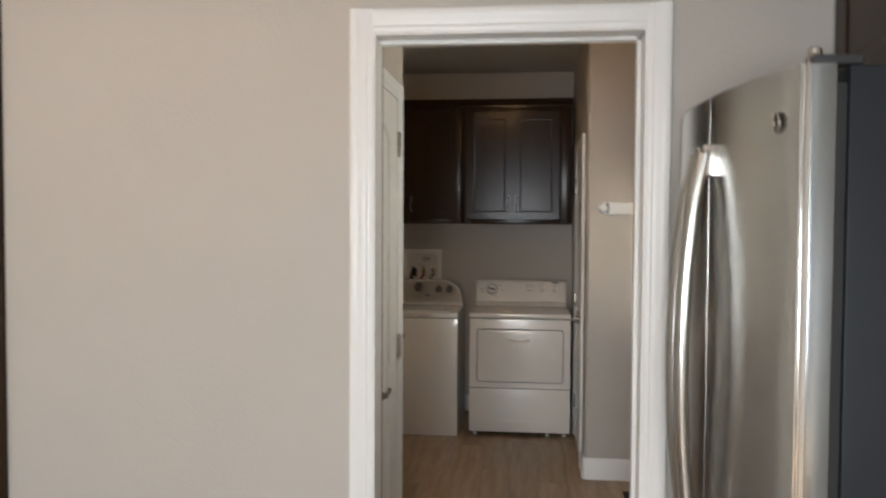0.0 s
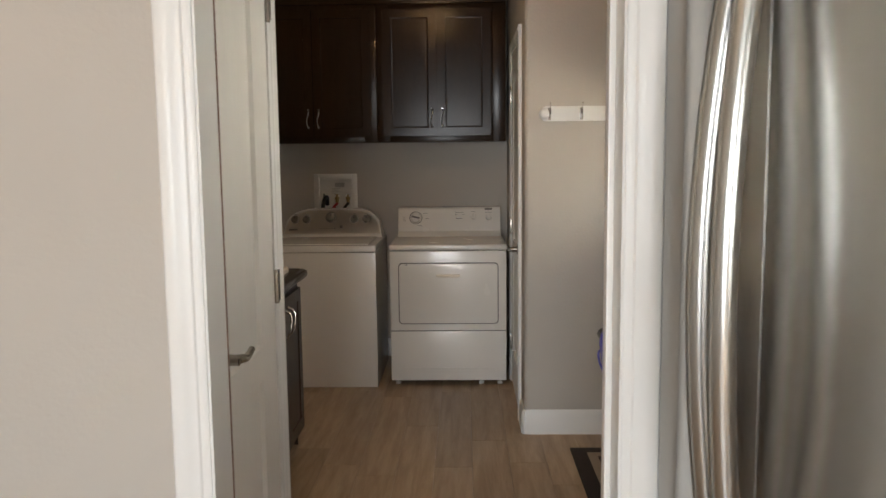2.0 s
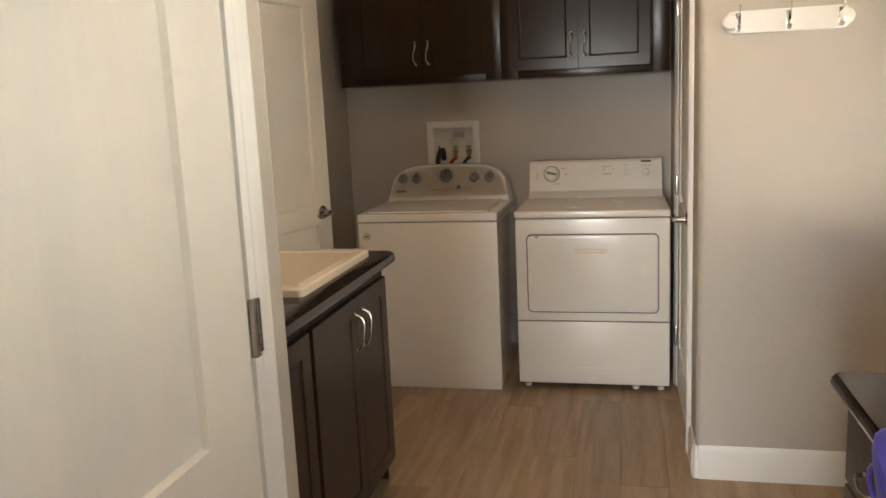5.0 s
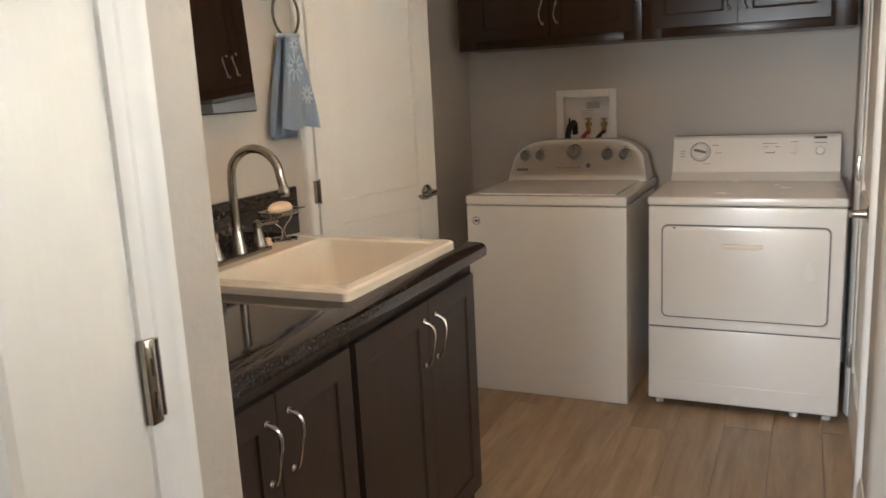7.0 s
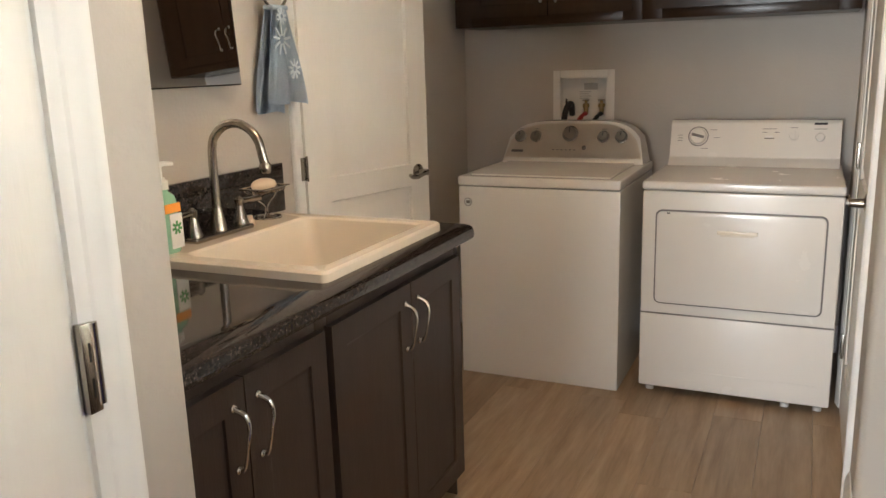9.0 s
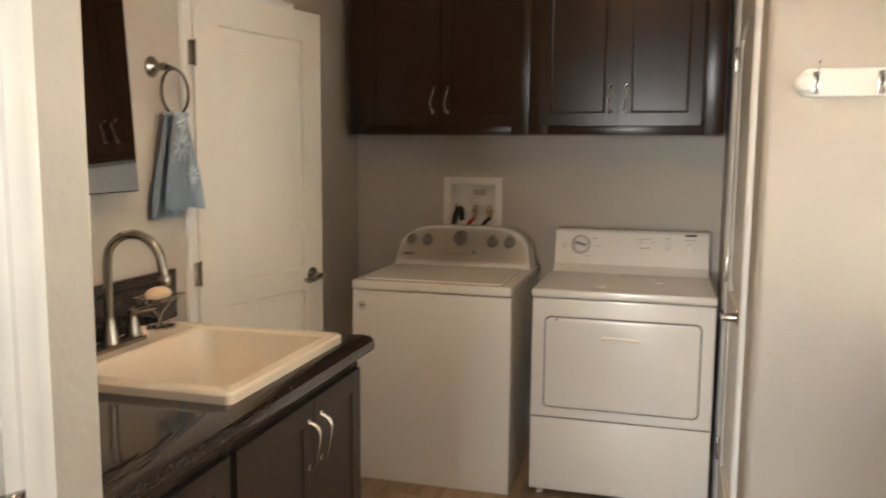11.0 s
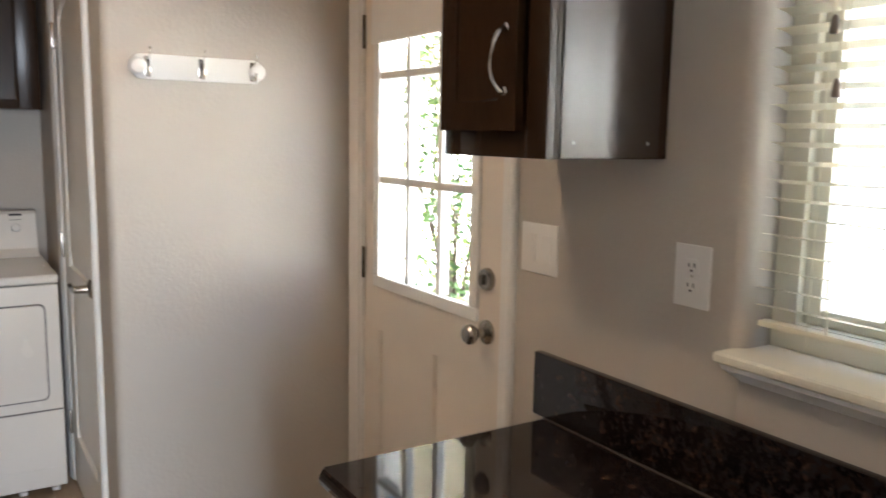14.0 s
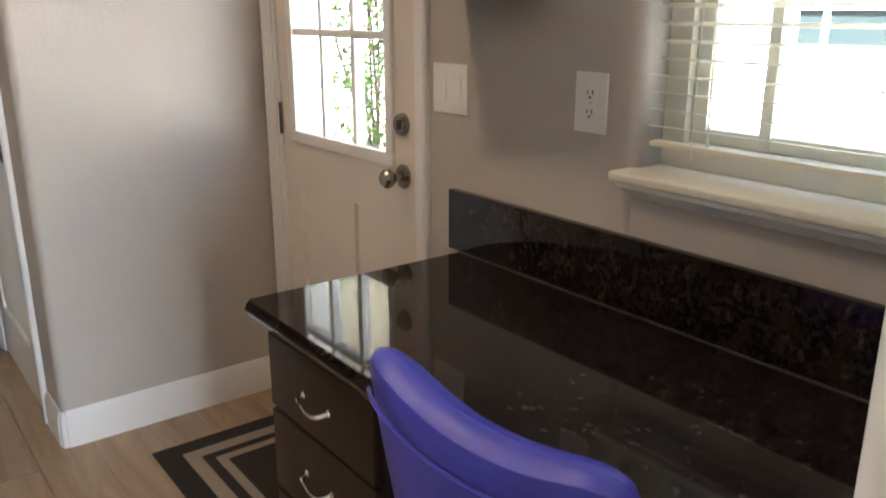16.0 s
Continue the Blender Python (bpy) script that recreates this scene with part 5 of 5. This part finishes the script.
def chair():
    d = thing("desk_chair", (1.12, 3.37, 0), "violet-blue leather swivel chair pushed up to the desk", "chair")
    # backrest: a padded shell that widens upwards and curls round the sitter
    b = bmesh.new()
    nu, nv, front, back = 20, 14, [], []
    for j in range(nv + 1):
        v = j / nv
        half = 0.125 + 0.105 * math.sin(v * 1.45)
        rf, rb = [], []
        for i in range(nu + 1):
            u = -1 + 2 * i / nu
            y = 3.37 + half * u
            z = 0.50 + (0.404 + 0.055 * u * u) * v + 0.008 * u * v - 0.03 * abs(u) ** 8 * v
            x = 0.975 - 0.027 * v - 0.015 * u + 0.012 * u * u
            th = (0.027 + 0.014 * v ** 4) * (1 - abs(u) ** 6 * 0.75)
            rf.append(b.verts.new((x + th, y, z)))
            rb.append(b.verts.new((x - th, y, z)))
        front.append(rf)
        back.append(rb)
    cap = [b.verts.new((0.5 * (front[-1][i].co.x + back[-1][i].co.x), front[-1][i].co.y, front[-1][i].co.z + 0.026 * (1 - abs(-1 + 2 * i / nu) ** 6))) for i in range(nu + 1)]
    base = [b.verts.new((0.5 * (front[0][i].co.x + back[0][i].co.x), front[0][i].co.y, front[0][i].co.z - 0.02)) for i in range(nu + 1)]
    for rows, flip in ((front, False), (back, True)):
        for p, q in zip(rows, rows[1:]):
            for i in range(nu):
                b.faces.new((p[i], p[i + 1], q[i + 1], q[i]))
    for i in range(nu):
        b.faces.new((front[-1][i], front[-1][i + 1], cap[i + 1], cap[i]))
        b.faces.new((back[-1][i], cap[i], cap[i + 1], back[-1][i + 1]))
        b.faces.new((front[0][i], base[i], base[i + 1], front[0][i + 1]))
        b.faces.new((back[0][i], back[0][i + 1], base[i + 1], base[i]))
    for side in (0, nu):
        b.faces.new([r[side] for r in front] + [cap[side]] + [r[side] for r in back][::-1] + [base[side]])
    br = part("backrest", b, LEATHER, d)
    br.modifiers.new("soften", "SUBSURF").levels = 1
    br.modifiers["soften"].render_levels = 1
    for x_off in (-1,):
        pts = []
        for i in range(nu + 1):
            u = -0.97 + 1.94 * i / nu
            pts.append((0.949 - 0.015 * u + 0.012 * u * u - 0.039 * (1 - abs(u) ** 6 * 0.75) - 0.001, 3.37 + 0.226 * u, 0.858 + 0.05 * u * u - 0.025 * abs(u) ** 8))
        part("piping", tube(pts, 0.0035, 6, 2), LEATHER, br)
    part("seat", box(0.985, 3.14, 0.44, 1.43, 3.60, 0.53, 0.04, 4), LEATHER, d)
    part("column", lathe([(0.03, 0), (0.03, 0.24), (0.05, 0.26), (0.09, 0.28), (0.09, 0.3)], 20, "z", (1.2, 3.37, 0.14)), CHROME, d)
    for k in range(5):
        a = 2 * math.pi * k / 5 + 0.3
        leg = part("base_leg", tube([(1.2, 3.37, 0.13), (1.2 + 0.14 * math.cos(a), 3.37 + 0.14 * math.sin(a), 0.11), (1.2 + 0.27 * math.cos(a), 3.37 + 0.27 * math.sin(a), 0.075)], [0.028, 0.022, 0.016], 8, 3), CHROME, d)
        part("caster", lathe([(0.03, -0.012), (0.03, 0.012)], 16, "x", (1.2 + 0.27 * math.cos(a), 3.37 + 0.27 * math.sin(a), 0.034)), BLACK, leg)


chair()


def door_rug():
    x0, x1, y0, y1 = 1.04, 1.60, 4.30, 5.13
    d = thing("door_rug", (x0, y0, 0.004), "dark rectangular rug with tan border bands by the outside door", "rug")
    part("mat", box(x0, y0, 0.0005, x1, y1, 0.010, 0.004), RUGDARK, d)
    for inset, w in ((0.075, 0.045), (0.155, 0.03)):
        for a in ((x0 + inset, y0 + inset, x0 + inset + w, y1 - inset), (x1 - inset - w, y0 + inset, x1 - inset, y1 - inset), (x0 + inset + w, y0 + inset, x1 - inset - w, y0 + inset + w), (x0 + inset + w, y1 - inset - w, x1 - inset - w, y1 - inset)):
            part("border_band", box(a[0], a[1], 0.009, a[2], a[3], 0.0135, 0.002), RUGTAN, d)


door_rug()


def ring_frame(x, y, z):
    """The thin shadow gap round a rocker."""
    return box(x - 0.0004, y - 0.0178, z - 0.0345, x + 0.001, y + 0.0178, z + 0.0345)


def wall_plates():
    yc, zc = 4.297, 1.213
    d = thing("light_switch", (RW, yc, zc), "white two-gang rocker light switch plate", "light switch")
    part("plate", box(RW - 0.006, yc - 0.068, zc - 0.061, RW - 0.0005, yc + 0.068, zc + 0.061, 0.003, 3), WHITEPL, d)
    for dy in (-0.03, 0.03):
        part("rocker_frame", ring_frame(RW - 0.0065, yc + dy, zc), WHITEPL, d)
        part("rocker", moved(box(-0.0018, -0.0165, -0.033, 0.0035, 0.0165, 0.033, 0.001), Matrix.Translation((RW - 0.0065, yc + dy, zc)) @ pose(0, 0, 0, 0, 1, 0)), WHITEPL, d)
    yc, zc = 3.831, 1.219
    d = thing("wall_socket", (RW, yc, zc), "white duplex wall socket above the desk", "socket")
    part("plate", box(RW - 0.006, yc - 0.043, zc - 0.061, RW - 0.0005, yc + 0.043, zc + 0.061, 0.003, 3), WHITEPL, d)
    for dz in (-0.0195, 0.0195):
        o = part("outlet", moved(prism(rounded(-0.017, -0.014, 0.017, 0.014, 0.009), -0.0075, -0.004, 0.001), Matrix.Translation((RW, yc, zc + dz)) @ pose(0, 0, 0, 0, 0, -90)), WHITEPL, d)
        for dy, h in ((-0.0065, 0.0045), (0.0065, 0.0038)):
            part("slot", box(RW - 0.0082, yc + dy - 0.0012, zc + dz + 0.002 - h, RW - 0.0072, yc + dy + 0.0012, zc + dz + 0.002 + h), BLACK, o)
        part("earth_hole", lathe([(0.0028, 0), (0.0028, 0.001)], 10, "-x", (RW - 0.0072, yc, zc + dz - 0.0085)), BLACK, o)
    part("screw", lathe([(0.003, 0), (0.0025, 0.001)], 10, "-x", (RW - 0.006, yc, zc)), CHROME, d)


wall_plates()


def coat_rack():
    x0, x1, zc, y = 0.903, 1.315, 1.668, RACK
    d = thing("coat_rack", (x0, y, zc), "white wooden coat rack with three chrome double hooks", "coat rack")
    out = rounded(x0 + 0.012, zc - 0.037, x1 - 0.012, zc + 0.037, 0.02)
    part("board", prism(out, y - 0.016, y - 0.0005, 0.004), TRIM, d)
    for x in (x0 + 0.024, x1 - 0.024):
        part("end_knob", lathe([(0.027, 0), (0.027, 0.01), (0.02, 0.02), (0.006, 0.024)], 20, "-y", (x, y - 0.008, zc)), TRIM, d)
    for x in (x0 + 0.05, (x0 + x1) / 2 + 0.004, x1 - 0.04):
        h = part("hook", box(x - 0.0085, y - 0.021, zc - 0.03, x + 0.0085, y - 0.016, zc + 0.03, 0.004), CHROME, d, "chrome double coat hook")
        part("upper_prong", tube([(x, y - 0.02, zc + 0.018), (x, y - 0.045, zc + 0.025), (x, y - 0.062, zc + 0.036), (x, y - 0.066, zc + 0.047)], [0.003, 0.002, 0.0016, 0.0014], 8, 5), CHROME, h)
        part("prong_tip", lathe([(0.002, 0), (0.0045, 0.003), (0.0045, 0.006), (0.002, 0.008)], 12, "z", (x, y - 0.066, zc + 0.046)), CHROME, h)
        part("lower_prong", tube([(x, y - 0.02, zc - 0.012), (x, y - 0.036, zc - 0.028), (x, y - 0.05, zc - 0.02), (x, y - 0.054, zc - 0.004)], [0.006, 0.005, 0.005, 0.006], 8, 5), CHROME, h)


coat_rack()

# ---- kitchen ----


def fridge():
    y0, y1, top, ym = 1.835, 2.625, 1.865, 2.225
    d = thing("refrigerator", (1.02, y0, 0), "stainless steel french-door refrigerator with dark grey sides", "refrigerator")
    part("body", box(1.035, y0 + 0.005, 0.04, RW - 0.003, y1 - 0.005, top - 0.002, 0.006), FRIDGESIDE, d)
    part("door_gasket", box(1.012, y0 + 0.015, 0.06, 1.036, y1 - 0.015, top - 0.03), BLACK, d)

    def skin(a, e, z0, z1):
        """A bowed door between two places along the front."""
        b = bmesh.new()
        n, pts = 14, []
        for k in range(n + 1):
            y = a + (e - a) * k / n
            u = (y - ym) / (y1 - ym)
            pts.append((0.886 - 0.031 * u + 0.038 * u * u, y))
        prof = [(1.012, a)] + [(pts[0][0] + 0.012, a)] + [(pts[0][0] + 0.0012, a + 0.0012)] + pts[1:-1] + [(pts[-1][0] + 0.0012, e - 0.0012), (pts[-1][0] + 0.012, e), (1.012, e)]
        lo, hi = [b.verts.new((x, y, z0)) for x, y in prof], [b.verts.new((x, y, z1)) for x, y in prof]
        b.faces.new(lo)
        b.faces.new(hi[::-1])
        for i in range(len(prof)):
            b.faces.new((lo[i], hi[i], hi[(i + 1) % len(prof)], lo[(i + 1) % len(prof)]))
        return b

    for a, e, s in ((y0, ym - 0.002, -1), (ym + 0.002, y1, 1)):
        dr = part("fridge_door", skin(a, e, 0.74, top), STEEL, d, "bowed stainless steel door")
        pts = []
        for k in range(11):
            v = k / 10
            bow = math.sin(math.pi * v)
            pts.append((0.868 - 0.044 * bow ** 0.7, ym + s * (0.031 + 0.016 * bow), 0.84 + 0.90 * v))
        h = part("door_handle", tube(pts, 0.017, 14, 3), STEEL, dr, "curved stainless steel door handle")
        for z in (0.855, 1.725):
            part("handle_foot", box(0.862, ym + s * 0.031 - 0.016, z - 0.035, 0.893, ym + s * 0.031 + 0.016, z + 0.035, 0.008, 3), CHROME, h)
    part("door_edge", box(0.972, y0 - 0.003, 0.742, 1.011, y0 + 0.002, top - 0.002, 0.001), DOOREDGE, d, "polished steel door edge")
    part("freezer_drawer", skin(y0, y1, 0.07, 0.728), STEEL, d, "bowed stainless steel freezer drawer")
    part("drawer_handle", tube([(0.905, y0 + 0.1, 0.66), (0.845, y0 + 0.15, 0.66), (0.825, ym, 0.66), (0.845, y1 - 0.15, 0.66), (0.905, y1 - 0.1, 0.66)], 0.0145, 12, 5), STEEL, d)
    part("edge_trim", box(0.957, y0 - 0.002, 0.74, 0.964, y0 + 0.004, top - 0.001, 0.002), CHROME, d)
    for y in (y0 + 0.03, y1 - 0.03):
        part("top_hinge", box(0.975, y - 0.022, top, 1.06, y + 0.022, top + 0.018, 0.006, 3), DARKPL, d, "dark hinge cover")
        part("hinge_pin", lathe([(0.012, 0), (0.012, 0.03), (0.006, 0.033)], 14, "z", (0.985, y, top)), CHROME, d)
    part("badge", ring((0.932, 1.90, 1.772), 0.018, 0.0014, "x"), CHROME, d, "round chrome badge")
    part("badge_disc", lathe([(0.0165, 0), (0.0165, 0.003)], 22, "-x", (0.936, 1.90, 1.772)), STEEL, d)


fridge()


def fridge_cabinet():
    c = thing("over_fridge_cabinet", (1.25, 1.8, 1.93), "brown wooden cabinet above the refrigerator", "wall cabinet")
    part("body", box(1.33, 1.80, 1.95, RW - 0.003, 2.7, 2.6, 0.002), WOOD, c)
    for a, e in ((1.81, 2.245), (2.255, 2.69)):
        w, h = e - a, 0.63
        dr = part("cabinet_door", moved(panelled(w, h, 0.02, [rect(0.06, 0.06, w - 0.06, h - 0.06)], SHAKER), facing(1.31, e, 1.96, "-x")), WOOD, c)


fridge_cabinet()

def can_light(x, y, z=HIGH):
    d = thing("recessed_light", (x, y, z), "white trimmed recessed ceiling light", "ceiling light", "recessed ceiling lights")
    part("trim_ring", ring((x, y, z - 0.004), 0.075, 0.008, "z"), WHITEPL, d)
    part("lamp_face", lathe([(0.02, 0), (0.045, 0.006), (0.06, 0.018), (0.066, 0.034)], 24, "z", (x, y, z - 0.035)), LAMPFACE, d, "warm glowing lamp face")
    part("bulb", lathe([(0.004, 0), (0.012, 0.004), (0.015, 0.014), (0.012, 0.024), (0.006, 0.028)], 16, "z", (x, y, z - 0.058)), BULB, d, "small glowing bulb")


# assumed fitting out of view, added to carry the warm kitchen spot
can_light(-0.7, 1.3)
can_light(0.26, 4.51)

# ---- outdoors ----
structure("ground", box(RW + 0.16, -300, -0.4, 400, 400, -0.16), EARTH, "pale gravel ground outside")
structure("pavement", box(RW + 0.16, 3.6, -0.16, 3.6, 7.4, -0.03, 0.01), CONCRETE, "pale concrete step and path at the outside door")
# unseen roof, added to cut the sky light and reflect cream in the granite
structure("porch_roof", box(RW + 0.165, 3.95, 2.46, 3.95, 9.2, 2.58, 0.01), PORCH, "unseen warm cream roof added outside the door to shade it")


def neighbour():
    x = 7.2
    h = thing("neighbour_house", (x, -6, -0.16), "cream stucco neighbouring house with small windows", "house")
    wz0, wz1, wy0, wy1 = 1.12, 1.40, 5.60, 6.57
    b = box(x, -9, -0.16, x + 0.3, wy0, 2.9)
    box(x, wy1, -0.16, x + 0.3, 16, 2.9, bm=b)
    box(x, wy0, -0.16, x + 0.3, wy1, wz0, bm=b)
    box(x, wy0, wz1, x + 0.3, wy1, 2.9, bm=b)
    part("wall", b, STUCCO, h)
    w = part("window_frame", box(x - 0.02, wy0 - 0.06, wz1, x + 0.05, wy1 + 0.06, wz1 + 0.06, 0.004), TRIM, h)
    part("window_sill", box(x - 0.04, wy0 - 0.06, wz0 - 0.06, x + 0.05, wy1 + 0.06, wz0, 0.004), TRIM, w)
    part("window_stile", box(x + 0.02, 6.30, wz0, x + 0.07, 6.36, wz1, 0.004), TRIM, w)
    part("pane", box(x + 0.03, wy0, wz0, x + 0.04, wy1, wz1), TEAL, w, "teal-tinted window with screen")
    part("roof", moved(prism([(-0.45, 2.72), (-0.45, 2.9), (4.5, 5.0), (9, 2.9), (9, 2.72)], -9.5, 16.5), Matrix.Translation((x, 0, 0))), ROOFT, h)


neighbour()


def shrub(cx, cy, height, spread, count, seed, name, label):
    """A leafy shrub: forked stems and many single leaves in loose clumps."""
    rng = random.Random(seed)
    d = thing(name, (cx, cy, -0.16), label, "shrub")
    b = bmesh.new()
    tips = []
    for k in range(9):
        a, lean = rng.uniform(0, 6.28), rng.uniform(0.25, 1.0) * spread
        p = [Vector((cx + 0.04 * math.cos(a), cy + 0.04 * math.sin(a), -0.16))]
        for j in range(1, 5):
            f = j / 4
            p.append(Vector((cx + lean * f * math.cos(a) + rng.uniform(-.06, .06), cy + lean * f * math.sin(a) + rng.uniform(-.06, .06), -0.16 + height * f * rng.uniform(0.85, 1.05))))
            tips.append(p[-1])
        join(b, tube(p, [0.02, 0.015, 0.011, 0.008, 0.004], 6, 3))
    part("stems", b, BARK, d)
    for mat, share, nm in ((LEAF, 0.6, "leaves"), (LEAFY, 0.4, "pale_leaves")):
        verts, faces = [], []
        for _ in range(int(count * share)):
            t = rng.choice(tips)
            c = t + Vector((rng.gauss(0, 0.17), rng.gauss(0, 0.17), rng.gauss(0, 0.2)))
            if c.z < 0.1:
                continue
            m = Euler((rng.uniform(-1, 1), rng.uniform(-1, 1), rng.uniform(0, 6.3))).to_matrix()
            s = rng.uniform(0.03, 0.065)
            i0 = len(verts)
            for x, y, z in ((0, 0, 0), (0.42, 0.5, 0.08), (0, 1.2, -0.12), (-0.42, 0.5, 0.08)):
                verts.append((c + m @ Vector((x, y, z)) * s) - Vector((cx, cy, -0.16)))
            faces += [(i0, i0 + 1, i0 + 2), (i0, i0 + 2, i0 + 3)]
        me = bpy.data.meshes.new(nm)
        me.from_pydata(verts, [], faces)
        me.materials.append(mat)
        ob = new(nm, me)
        ob.parent = d
        ob["kind"] = "stuff"


shrub(3.75, 7.9, 2.3, 0.75, 2600, 3, "shrub", "leafy green shrub in sun beside the path")
shrub(4.9, 8.7, 2.7, 0.8, 2000, 8, "shrub", "tall yellow-green shrub near the neighbouring house")

# ---- floor planks, last ----
mesh_of = {}


def plank(x0, x1, y0, y1, fl):
    key = (round(x1 - x0, 3), round(y1 - y0, 3))
    if key not in mesh_of:
        w, l = key
        me = bpy.data.meshes.new("plank")
        b = box(0.0004, 0.0004, -0.003, w - 0.0004, l - 0.0004, 0.004, 0.0012, 1)
        b.to_mesh(me)
        b.free()
        me.materials.append(FLOORM)
        mesh_of[key] = me
    ob = new("plank", mesh_of[key])
    ob.location = (x0, y0, 0)
    ob.parent = fl


floor_ob = tagged(new("floor"), "light oak vinyl plank floor", kind="structure")
PWID, PLEN = 0.178, 1.22
rng = random.Random(5)
xa = LW
row = 0
while xa < RW - 0.01:
    xb = min(xa + PWID, RW)
    ya = -2.5 - rng.uniform(0, PLEN)
    while ya < BACK:
        yb = ya + PLEN
        s, e = max(ya, -2.5), min(yb, BACK)
        if e - s > 0.01:
            plank(xa, xb, s, e, floor_ob)
        ya = yb
    xa = xb
structure("floor_west", box(-2.48, -2.5, -0.004, LW, BACK, 0.004), FLOORM, "oak plank floor beyond the walls")
